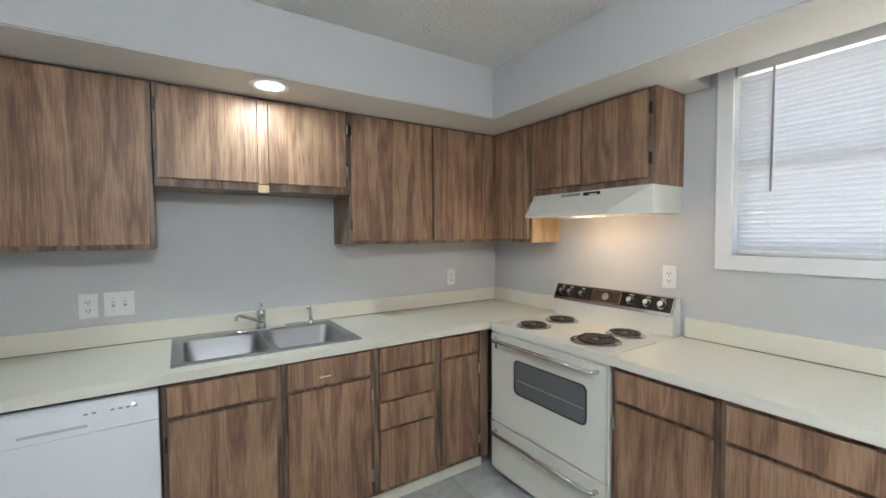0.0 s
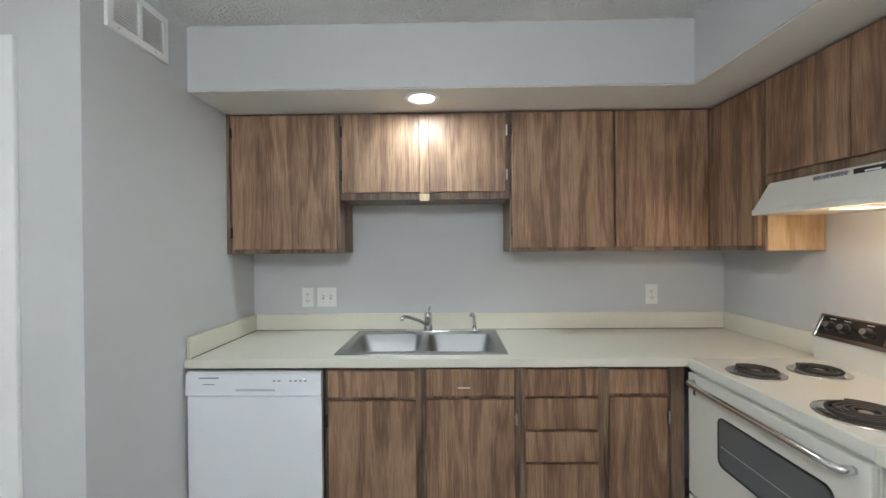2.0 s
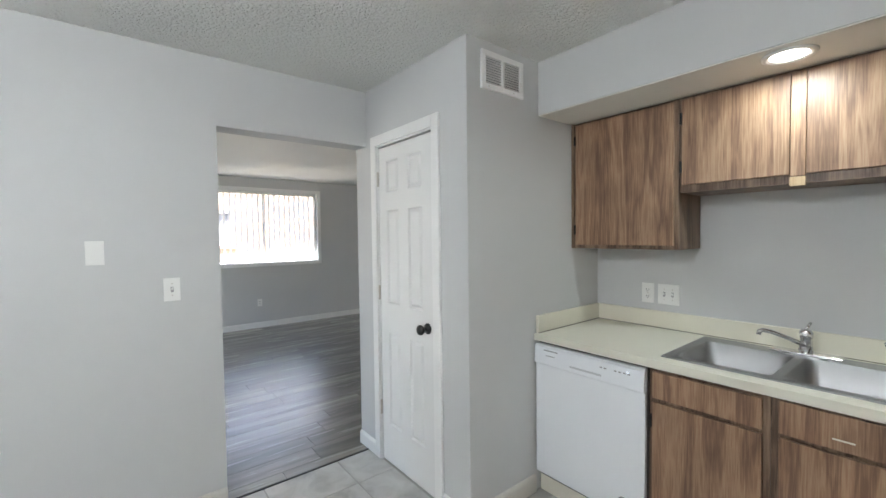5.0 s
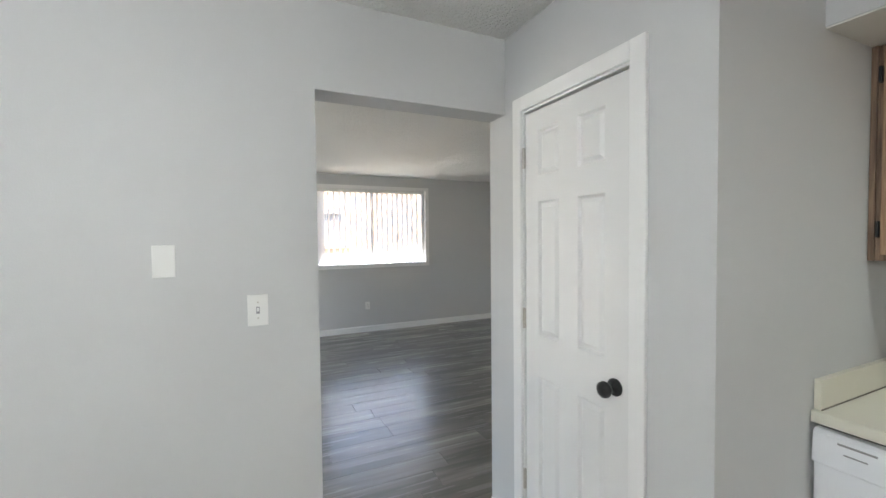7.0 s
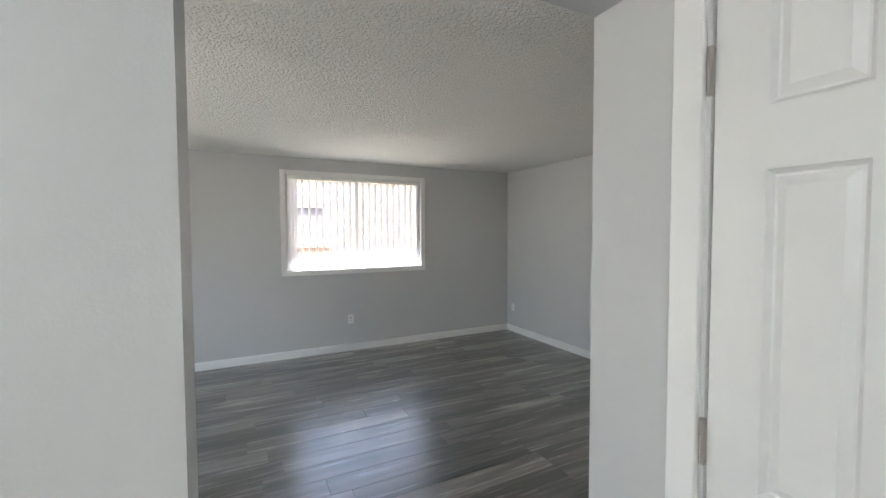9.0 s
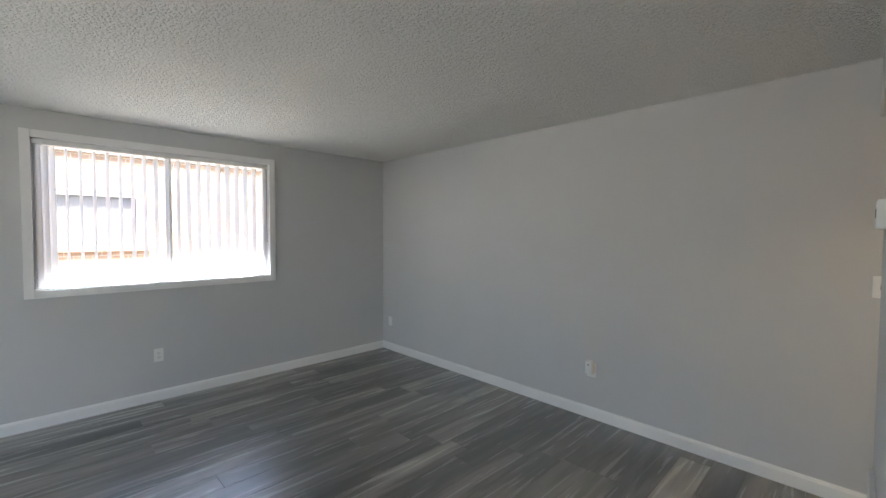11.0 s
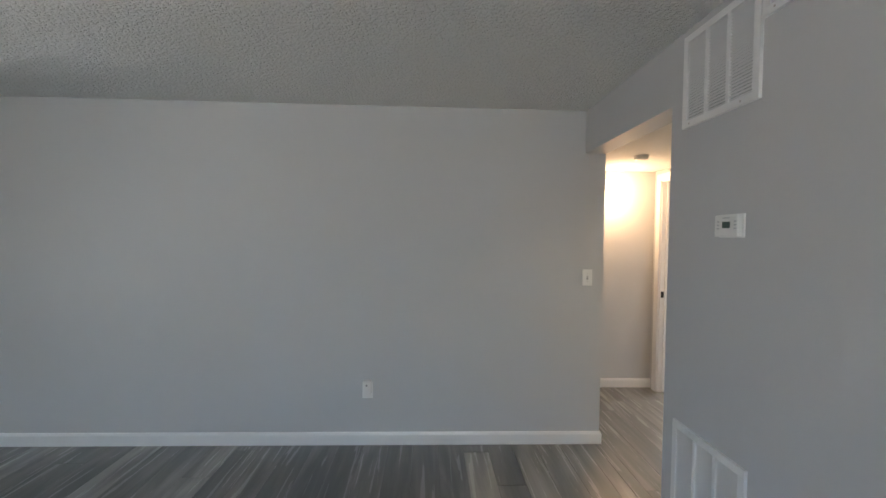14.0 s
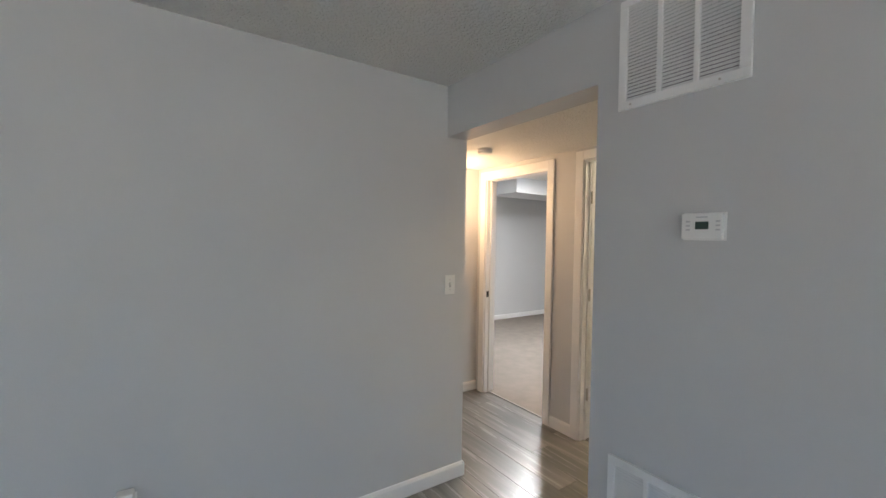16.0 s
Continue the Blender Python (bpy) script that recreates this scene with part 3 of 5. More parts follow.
kw = thing("window_2", (XS, 0.0, KW[2]), "white-trimmed kitchen window with bright daylight behind blinds", "window", kind="structure")
c = 0.068
casing("casing", [(XS - 0.018, XS, KW[1], KW[1] + c, KW[2] - c, 2.2), (XS - 0.018, XS, KW[0] - c, KW[0], KW[2] - c, 2.2), (XS - 0.022, XS, KW[0], KW[1], KW[2] - c, KW[2])], kw)
casing("window_frame", [(XS + 0.05, XS + 0.1, KW[0], KW[0] + 0.04, KW[2], KW[3]), (XS + 0.05, XS + 0.1, KW[1] - 0.04, KW[1], KW[2], KW[3]),
                        (XS + 0.05, XS + 0.1, KW[0] + 0.04, KW[1] - 0.04, KW[2], KW[2] + 0.04), (XS + 0.05, XS + 0.1, KW[0] + 0.04, KW[1] - 0.04, 1.71, 1.76)], kw)
g = part("pane", box(XS + 0.073, XS + 0.078, KW[0] + 0.04, KW[1] - 0.04, KW[2] + 0.04, KW[3]), GLASS, kw)
g.visible_shadow = False
hb = thing("mini_blind", (XS + 0.02, 0.0, KW[2]), "white horizontal mini blind nearly closed over the kitchen window", "blind")
part("headrail", box(XS - 0.012, XS + 0.03, KW[0] + 0.01, KW[1] - 0.01, 2.15, 2.195, 0.003), PLASTIC, hb)
part("bottom_rail", box(XS + 0.0, XS + 0.025, KW[0] + 0.015, KW[1] - 0.015, KW[2] + 0.008, KW[2] + 0.022, 0.003), PLASTIC, hb)
z, i = KW[2] + 0.036, 0
while z < 2.145:
    bm = prism([(-0.0125, -0.0012), (0, 0.0012), (0.0125, -0.0012), (0.0125, -0.0004), (0, 0.002), (-0.0125, -0.0004)], "y", KW[0] + 0.015, KW[1] - 0.015)
    bmesh.ops.transform(bm, verts=bm.verts, matrix=Matrix.Translation((XS + 0.013, 0, z)) @ Matrix.Rotation(radians(60 + random.uniform(-4, 4)), 4, "Y"))
    part("slat", bm, SLAT, hb)
    z += 0.0205
for y in (KW[1] - 0.14, 0.0, KW[0] + 0.14):
    part("cord", cyl((XS + 0.013, y, KW[2] + 0.02), (XS + 0.013, y, 2.155), 0.0012, seg=6), PLASTIC, hb)
part("wand", cyl((XS - 0.016, KW[1] - 0.15, 2.15), (XS - 0.014, KW[1] - 0.145, 1.62), 0.0045, seg=8), GREYMARK, hb, "grey tilt wand")

bw = thing("window_3", (-0.4, YB, BW[2]), "bright white-framed bedroom window", "window", kind="structure")
c = 0.06
casing("casing", [(BW[0] - c, BW[0], YB - 0.018, YB, BW[2] - c, BW[3] + c), (BW[1], BW[1] + c, YB - 0.018, YB, BW[2] - c, BW[3] + c),
                  (BW[0], BW[1], YB - 0.018, YB, BW[3], BW[3] + c), (BW[0], BW[1], YB - 0.018, YB, BW[2] - c, BW[2])], bw)
casing("window_frame", [(BW[0], BW[1], YB + 0.04, YB + 0.09, 1.66, 1.71), (BW[0], BW[0] + 0.04, YB + 0.04, YB + 0.09, BW[2], BW[3]), (BW[1] - 0.04, BW[1], YB + 0.04, YB + 0.09, BW[2], BW[3])], bw)
bb = thing("bedroom_blind", (-0.4, YB + 0.02, BW[2]), "white closed mini blind in the bedroom window", "blind")
z = BW[2] + 0.02
while z < BW[3] - 0.03:
    bm = box(BW[0] + 0.01, BW[1] - 0.01, YB + 0.008, YB + 0.01, z - 0.012, z + 0.012)
    part("slat", bm, BED_SLAT, bb)
    z += 0.0215


def panel_door(name, at, w, h, m, label, knob=True, hinges=True, kind="structure"):
    """A moulded six-panel door drawn flat in x and z, front towards -y, then set at m."""
    door = new(name)
    tagged(door, label, "door", kind=kind)
    ORIGIN[door] = Vector()
    th = 0.035
    cols = ((0.158 * w, 0.392 * w), (0.575 * w, 0.812 * w))
    rowsz = ((0.25, 0.855), (1.04, 1.632), (1.745, 1.942))
    rowsz = [(a * h / 2.03, b * h / 2.03) for a, b in rowsz]
    bm = bmesh.new()
    xs = [0, cols[0][0], cols[0][1], cols[1][0], cols[1][1], w]
    zs = [0] + [v for r in rowsz for v in r] + [h]
    grid = [[bm.verts.new((x, 0, zz)) for zz in zs] for x in xs]
    panels = []
    for i in range(5):
        for j in range(len(zs) - 1):
            f = bm.faces.new((grid[i][j], grid[i + 1][j], grid[i + 1][j + 1], grid[i][j + 1]))
            if i in (1, 3) and j in (1, 3, 5):
                panels.append(f)
    back = [bm.verts.new(p) for p in ((0, th, 0), (w, th, 0), (w, th, h), (0, th, h))]
    bm.faces.new(back)
    n = len(zs)
    bm.faces.new([grid[0][j] for j in range(n)] + [back[3], back[0]])
    bm.faces.new([grid[5][j] for j in reversed(range(n))] + [back[1], back[2]])
    bm.faces.new([grid[i][0] for i in reversed(range(6))] + [back[0], back[1]])
    bm.faces.new([grid[i][n - 1] for i in range(6)] + [back[2], back[3]])
    bmesh.ops.recalc_face_normals(bm, faces=bm.faces)
    bmesh.ops.inset_individual(bm, faces=panels, thickness=0.012, depth=-0.011)
    bmesh.ops.inset_individual(bm, faces=panels, thickness=0.006, depth=0.0)
    bmesh.ops.inset_individual(bm, faces=panels, thickness=0.022, depth=0.009)
    part("leaf", bm, DOORW, door)
    if knob:
        part("door_knob", lathe([(0.031, 0), (0.031, 0.006), (0.026, 0.01), (0.011, 0.012), (0.011, 0.032), (0.022, 0.038), (0.029, 0.05), (0.027, 0.062), (0.015, 0.069), (0.002, 0.07)],
                                (w - 0.06, 0, 0.944), "-Y"), BLACK, door, "round black metal knob", smooth=True)
        part("latch_plate", box(w - 0.0005, w + 0.0015, 0.006, 0.03, 0.905, 0.965), BLACK, door)
    if hinges:
        for zz in (0.34, 1.096, 1.828):
            hb_ = box(-0.012, 0.0, -0.006, 0.001, zz - 0.045, zz + 0.045, 0.001)
            cyl((-0.005, -0.008, zz - 0.047), (-0.005, -0.008, zz + 0.047), 0.006, seg=10, into=hb_)
            part("hinge", hb_, NICKEL, door, "satin nickel hinge")
    door.matrix_world = m
    return door


panel_door("door_1", None, CD[1] - CD[0] - 0.03, 2.022, pose(CD[0] + 0.017, YC + 0.004, 0.012), "closed white six-panel closet door with a black knob")
dt = thing("door_trim_1", (CD[0], YC, 0), "white painted casing round the closet door", "trim", kind="structure")
casing("casing", [(CD[0] - 0.058, CD[0] + 0.004, YC - 0.016, YC, 0, CD[2] + 0.06), (CD[1] - 0.004, CD[1] + 0.058, YC - 0.016, YC, 0, CD[2] + 0.06), (CD[0] + 0.004, CD[1] - 0.004, YC - 0.016, YC, CD[2] - 0.004, CD[2] + 0.06)], dt)
casing("jamb", [(CD[0], CD[0] + 0.012, YC, YC + 0.1, 0, CD[2]), (CD[1] - 0.012, CD[1], YC, YC + 0.1, 0, CD[2]), (CD[0] + 0.012, CD[1] - 0.012, YC, YC + 0.1, CD[2] - 0.012, CD[2])], dt, bevel=0)


def hall_trim(name, d, label):
    tr = thing(name, (XD, d[0], 0), label, "trim", kind="structure")
    w = 0.066
    casing("casing", [(XD - 0.016, XD, d[0] - w, d[0] + 0.003, 0, d[2] + w), (XD - 0.016, XD, d[1] - 0.003, d[1] + w, 0, d[2] + w), (XD - 0.016, XD, d[0] + 0.003, d[1] - 0.003, d[2] - 0.003, d[2] + w)], tr)
    casing("jamb", [(XD, XD + T, d[0], d[0] + 0.014, 0, d[2]), (XD, XD + T, d[1] - 0.014, d[1], 0, d[2]), (XD, XD + T, d[0] + 0.014, d[1] - 0.014, d[2] - 0.014, d[2])], tr, bevel=0)
    casing("stop", [(XD + 0.045, XD + 0.075, d[0] + 0.014, d[0] + 0.026, 0, d[2] - 0.014), (XD + 0.045, XD + 0.075, d[1] - 0.026, d[1] - 0.014, 0, d[2] - 0.014)], tr, bevel=0)
    return tr


tb = hall_trim("door_trim_2", BD, "white casing round the open bedroom doorway")
part("strike_plate", box(XD + 0.012, XD + 0.04, BD[1] - 0.0165, BD[1] - 0.0135, 0.945, 1.005), BLACK, tb, "dark metal strike plate")
hall_trim("door_trim_3", TD, "white casing round the bathroom doorway")
panel_door("door_2", None, TD[1] - TD[0] - 0.04, 2.08, pose(XD + 0.06, TD[1] - 0.03, 0.012, 0, 0, -12), "white six-panel door standing open into a dark room", knob=False)
structure("carpet_strip", box(XD + 0.052, XD + 0.066, BD[0], BD[1], 0, 0.009, 0.002), GROUT, "metal carpet edge strip in the doorway", "threshold")


# ---- kitchen ----
def door_front(name, parent, ax, face, a0, a1, z0, z1, th=0.018, mat=WOOD, hinge=None, label=""):
    """A slab door or drawer front standing proud of a face; ax is the face's normal."""
    if ax == "y":
        bm = box(a0, a1, face - th, face - 0.001, z0, z1, 0.003)
    else:
        bm = box(face - th, face - 0.001, a0, a1, z0, z1, 0.003)
    d = part(name, bm, mat, parent, label)
    if hinge is not None:
        for zz in (z0 + 0.09, z1 - 0.09):
            h0, h1 = (hinge - 0.0038, hinge + 0.0038)
            hbm = box(h0, h1, face - th - 0.002, face - 0.0005, zz - 0.028, zz + 0.028, 0.001) if ax == "y" else box(face - th - 0.002, face - 0.0005, h0, h1, zz - 0.028, zz + 0.028, 0.001)
            part("hinge", hbm, NICKEL if hinge > a0 else BLACK, d, "worn metal hinge")
    return d


UF = 1.876      # wall cabinet face frame
UB, UT = 1.386, 2.14
u1 = thing("wall_cabinet", (-1.68, YN, UB), "brown walnut-look single-door wall cabinet under the soffit", "cabinet", "kitchen wall cabinets")
part("body", box(XC + 0.003, -1.378, UF, YN, UB, UT, 0.002), WOOD_DARK, u1)
door_front("door", u1, "y", UF, -1.955, -1.398, UB + 0.022, UT - 0.013, hinge=-1.963)
part("scribe_trim", box(XC + 0.002, XC + 0.018, UF - 0.012, UF, UB, UT), WOOD_DARK, u1)
u2 = thing("wall_cabinet", (-0.92, YN, 1.69), "short two-door walnut-look wall cabinet over the sink", "cabinet", "kitchen wall cabinets")
part("body", box(-1.374, -0.462, UF, YN, 1.672, UT, 0.002), WOOD_DARK, u2)
door_front("door", u2, "y", UF, -1.359, -0.945, 1.71, UT - 0.013, hinge=-1.366)
door_front("door", u2, "y", UF, -0.892, -0.486, 1.71, UT - 0.013, hinge=-0.477)
part("pale_patch", box(-0.944, -0.893, UF - 0.0165, UF - 0.001, 1.662, 1.7, 0.001), WOOD_PALE, u2, "pale bare wood patch")
part("centre_stile", box(-0.943, -0.894, UF - 0.015, UF - 0.001, 1.702, UT - 0.013, 0.002), WOOD, u2)
u3 = thing("wall_cabinet", (0.1, YN, UB), "tall two-door walnut-look wall cabinet in the corner", "cabinet", "kitchen wall cabinets")
part("body", box(-0.46, XS - 0.002, UF, YN, UB, UT, 0.002), WOOD_DARK, u3)
door_front("door", u3, "y", UF, -0.449, 0.084, UB + 0.022, UT - 0.013, hinge=-0.455)
door_front("door", u3, "y", UF, 0.1, 0.585, UB + 0.022, UT - 0.013)
UX = 0.612
u4 = thing("wall_cabinet", (0.7, 1.7, UB), "narrow walnut-look wall cabinet beside the range hood", "cabinet", "kitchen wall cabinets")
part("body", box(UX, XS - 0.001, 1.507, UF - 0.02, UB, UT, 0.002), WOOD_DARK, u4)
door_front("door", u4, "x", UX, 1.525, 1.87, UB + 0.022, UT - 0.013)
part("side_panel", box(UX + 0.01, XS - 0.001, 1.503, 1.507, UB, 1.69), WOOD_PALE, u4, "unfinished pale wood side panel")
u5 = thing("wall_cabinet", (0.7, 1.1, 1.68), "short two-door walnut-look wall cabinet above the range hood", "cabinet", "kitchen wall cabinets")
part("body", box(UX, XS - 0.001, 0.7, 1.505, 1.678, UT, 0.002), WOOD_DARK, u5)
part("end_panel", box(UX + 0.001, XS - 0.002, 0.697, 0.7, 1.678, UT), WOOD, u5)
door_front("door", u5, "x", UX, 1.118, 1.476, 1.715, UT - 0.013)
door_front("door", u5, "x", UX, 0.732, 1.104, 1.712, UT - 0.013, hinge=0.719)

# range hood
hood = thing("range_hood", (0.7, 1.08, 1.53), "almond enamel under-cabinet range hood with its light on", "range hood")
hb0, ht0 = 1.562, 1.678
part("shell", hull([(XS, 0.705, hb0), (XS, 1.475, hb0), (0.535, 1.475, hb0), (0.535, 0.9, hb0), (0.612, 0.705, hb0)],
                   [(XS, 0.705, ht0), (XS, 1.475, ht0), (0.605, 1.475, ht0), (0.605, 0.9, ht0), (0.606, 0.705, ht0)]), ALMOND, hood)
part("lip", hull([(XS, 0.703, hb0 - 0.022), (XS, 1.477, hb0 - 0.022), (0.531, 1.477, hb0 - 0.022), (0.531, 0.898, hb0 - 0.022), (0.61, 0.703, hb0 - 0.022)],
                 [(XS, 0.703, hb0), (XS, 1.477, hb0), (0.531, 1.477, hb0), (0.531, 0.898, hb0), (0.61, 0.703, hb0)]), ALMOND, hood)
for i in range(10):
    y = 1.24 - i * 0.0135
    part("vent_slot", box(0.589, 0.597, y - 0.004, y + 0.004, 1.645, 1.667), GREYMARK, hood)
part("switch_panel", box(0.588, 0.596, 0.985, 1.09, 1.642, 1.668, 0.001), BLACK, hood, "black switch plate with pale marks")
part("switch_mark", box(0.586, 0.589, 1.0, 1.05, 1.652, 1.658), PLASTIC, hood)
part("lamp_cover", box(0.56, 0.68, 1.01, 1.15, hb0 - 0.028, hb0 - 0.0225, 0.002), PLASTIC, hood)

# base cabinets on the sink wall
BF, BT = 1.53, 0.872
CZ0, CZ1 = 0.876, 0.914


def base_unit(x0, x1, label):
    u = thing("base_cabinet", ((x0 + x1) / 2, YN, 0), label, "cabinet", "kitchen base cabinets")
    part("body", box(x0, x1, BF + 0.02, YN - 0.003, 0.1, 0.7, 0.002), WOOD_DARK, u)
    part("face_frame", box(x0, x1, BF, BF + 0.02, 0.1, BT, 0.002), WOOD_DARK, u)
    part("toe_kick", box(x0, x1, BF + 0.06, BF + 0.075, 0.0, 0.1), COUNTER, u, "cream toe board")
    return u


b1 = base_unit(-1.36, -0.922, "walnut-look sink base cabinet with false drawer front")
door_front("drawer_front", b1, "y", BF, -1.343, -0.946, 0.738, 0.856)
door_front("door", b1, "y", BF, -1.343, -0.946, 0.13, 0.72, hinge=-1.35)
b2 = base_unit(-0.921, -0.475, "walnut-look sink base cabinet with worn drawer front")
dfr = door_front("drawer_front", b2, "y", BF, -0.897, -0.501, 0.743, 0.864)
part("scuff_mark", box(-0.755, -0.7, BF - 0.0186, BF - 0.0178, 0.777, 0.783), COUNTER, dfr, "pale scuff where a pull was")
door_front("door", b2, "y", BF, -0.897, -0.501, 0.13, 0.726, hinge=-0.493)
b3 = base_unit(-0.474, -0.1, "walnut-look base cabinet with four drawers")
for z0, z1 in ((0.742, 0.862), (0.592, 0.73), (0.445, 0.58), (0.13, 0.433)):
    door_front("drawer_front", b3, "y", BF, -0.45, -0.125, z0, z1)
b4 = base_unit(-0.099, 0.262, "narrow walnut-look corner base cabinet")
door_front("drawer_front", b4, "y", BF, -0.075, 0.18, 0.752, 0.86)
door_front("door", b4, "y", BF, -0.075, 0.18, 0.13, 0.735, hinge=0.189)
part("corner_stile", box(0.2, 0.258, BF - 0.01, BF - 0.001, 0.1, BT), WOOD_DARK, b4)

# base cabinets beside the range
BX = 0.285


def range_side_unit(y0, y1, label):
    u = thing("base_cabinet", (XS, (y0 + y1) / 2, 0), label, "cabinet", "kitchen base cabinets")
    part("body", box(BX, XS - 0.003, y0, y1, 0.1, BT, 0.002), WOOD_DARK, u)
    part("toe_kick", box(BX + 0.06, BX + 0.075, y0, y1, 0, 0.1), COUNTER, u)
    return u


r1 = range_side_unit(0.268, 0.692, "walnut-look base cabinet beside the range")
door_front("drawer_front", r1, "x", BX, 0.288, 0.668, 0.73, 0.855)
door_front("door", r1, "x", BX, 0.288, 0.668, 0.13, 0.712, hinge=0.676)
r2 = range_side_unit(-0.3, 0.267, "walnut-look base cabinet under the window")
door_front("drawer_front", r2, "x", BX, -0.275, 0.247, 0.73, 0.855)
door_front("door", r2, "x", BX, -0.275, 0.247, 0.13, 0.712)
r3 = range_side_unit(-0.9, -0.301, "walnut-look base cabinet under the window")
door_front("drawer_front", r3, "x", BX, -0.875, -0.325, 0.73, 0.855)
door_front("door", r3, "x", BX, -0.875, -0.325, 0.13, 0.712)

# worktops
SX0, SX1, SY0, SY1 = -1.33, -0.519, 1.57, 2.1      # sink rim
ct = thing("countertop", (-0.8, YN, CZ0), "cream laminate worktop with the sink cut in", "countertop")
hx0, hx1, hy0, hy1 = SX0 + 0.025, SX1 - 0.025, SY0 + 0.025, SY1 - 0.03
bm = bmesh.new()
gx, gy = (XC + 0.002, hx0, hx1, XS), (1.5, hy0, hy1, YN)
gv = [[bm.verts.new((a, b, CZ1)) for b in gy] for a in gx]
cells = [bm.faces.new((gv[i][j], gv[i + 1][j], gv[i + 1][j + 1], gv[i][j + 1])) for i in range(3) for j in range(3) if (i, j) != (1, 1)]
low = bmesh.ops.extrude_face_region(bm, geom=cells)
bmesh.ops.translate(bm, verts=[v for v in low["geom"] if isinstance(v, bmesh.types.BMVert)], vec=(0, 0, CZ0 - CZ1))
part("top", bm, COUNTER, ct)
part("edge_band", boxes([(XC + 0.002, 0.25, 1.496, 1.5, CZ0 + 0.001, CZ1 - 0.001)]), COUNTER, ct)
part("backsplash", box(XC + 0.022, XS - 0.02, YN - 0.02, YN, CZ1 + 0.001, 1.013, 0.003), SPLASH, ct)
part("side_splash", box(XC + 0.001, XC + 0.021, 1.515, YN - 0.001, CZ1 + 0.001, 1.013, 0.003), SPLASH, ct)
part("range_splash", box(XS - 0.02, XS, 1.475, YN - 0.021, CZ1 + 0.001, 1.013, 0.003), SPLASH, ct)
part("joint_bead", box(XC + 0.022, XS - 0.02, YN - 0.023, YN - 0.02, CZ1 + 0.0005, CZ1 + 0.004), BEAD, ct)
part("side_bead", box(XC + 0.021, XC + 0.024, 1.515, YN - 0.024, CZ1 + 0.0005, CZ1 + 0.004), BEAD, ct)
ct2 = thing("countertop", (0.55, -0.1, CZ0), "cream laminate worktop under the kitchen window", "countertop")
part("top", box(0.25, XS, -0.92, 0.692, CZ0, CZ1, 0.002), COUNTER, ct2)
part("backsplash", box(XS - 0.02, XS, -0.92, 0.672, CZ1 + 0.001, 1.013, 0.003), SPLASH, ct2)
part("joint_bead", box(XS - 0.024, XS - 0.02, -0.92, 0.672, CZ1 + 0.0005, CZ1 + 0.004), BEAD, ct2)


# sink
def rounded(x0, x1, y0, y1, r, z, n=5):
    out = []
    for cx, cy, a0 in ((x1 - r, y1 - r, 0), (x0 + r, y1 - r, 90), (x0 + r, y0 + r, 180), (x1 - r, y0 + r, 270)):
        for k in range(n + 1):
            a = radians(a0 + 90 * k / n)
            out.append((cx + r * math.cos(a), cy + r * math.sin(a), z))
    return out


def loft(rings, cap=True):
    bm = bmesh.new()
    vs = [[bm.verts.new(p) for p in r] for r in rings]
    for u, v in zip(vs, vs[1:]):
        for k in range(len(u)):
            bm.faces.new((u[k], u[(k + 1) % len(u)], v[(k + 1) % len(u)], v[k]))
    if cap:
        bm.faces.new(vs[-1])
    return bm


sink = thing("sink", (-0.915, 1.83, CZ1), "double-bowl stainless steel drop-in sink", "sink")
mid = (SX0 + SX1) / 2
bx = ((SX0 + 0.045, mid - 0.016), (mid + 0.016, SX1 - 0.045))
by0, by1 = SY0 + 0.04, SY1 - 0.1
zr = CZ1 + 0.006
part("rim", boxes([(SX0, SX1, SY0, by0, CZ1, zr), (SX0, SX1, by1, SY1, CZ1, zr), (SX0, bx[0][0], by0, by1, CZ1, zr), (bx[0][1], bx[1][0], by0, by1, CZ1, zr), (bx[1][1], SX1, by0, by1, CZ1, zr)]), STEEL, sink)
for a, b in bx:
    part("bowl", loft([rounded(a - 0.002, b + 0.002, by0 - 0.002, by1 + 0.002, 0.002, zr + 0.0005), rounded(a + 0.004, b - 0.004, by0 + 0.004, by1 - 0.004, 0.045, zr - 0.004), rounded(a + 0.012, b - 0.012, by0 + 0.012, by1 - 0.012, 0.05, zr - 0.12),
                       rounded(a + 0.03, b - 0.03, by0 + 0.03, by1 - 0.03, 0.05, zr - 0.155), rounded(a + 0.06, b - 0.06, by0 + 0.06, by1 - 0.06, 0.04, zr - 0.16)]), STEEL, sink, smooth=True)
    part("drain", lathe([(0.045, 0), (0.043, 0.004), (0.03, 0.003), (0.02, 0.001)], ((a + b) / 2, (by0 + by1) / 2, zr - 0.16)), CHROME, sink)

fx, fy = -0.915, SY1 - 0.045
fau = thing("faucet", (fx, fy, zr), "chrome single-lever kitchen faucet on the sink rim", "faucet")
part("base_plate", box(fx - 0.125, fx + 0.125, fy - 0.028, fy + 0.028, zr, zr + 0.012, 0.005, seg=3), CHROME, fau)
part("body", lathe([(0.026, 0.012), (0.024, 0.05), (0.022, 0.075), (0.025, 0.08), (0.025, 0.1), (0.018, 0.112), (0.004, 0.116)], (fx, fy, zr)), CHROME, fau, smooth=True)
part("spout", tube([(fx, fy - 0.015, zr + 0.045), (fx - 0.045, fy - 0.06, zr + 0.075), (fx - 0.1, fy - 0.11, zr + 0.105), (fx - 0.125, fy - 0.135, zr + 0.112), (fx - 0.135, fy - 0.145, zr + 0.106), (fx - 0.137, fy - 0.147, zr + 0.092)], 0.0095, 10), CHROME, fau, smooth=True)
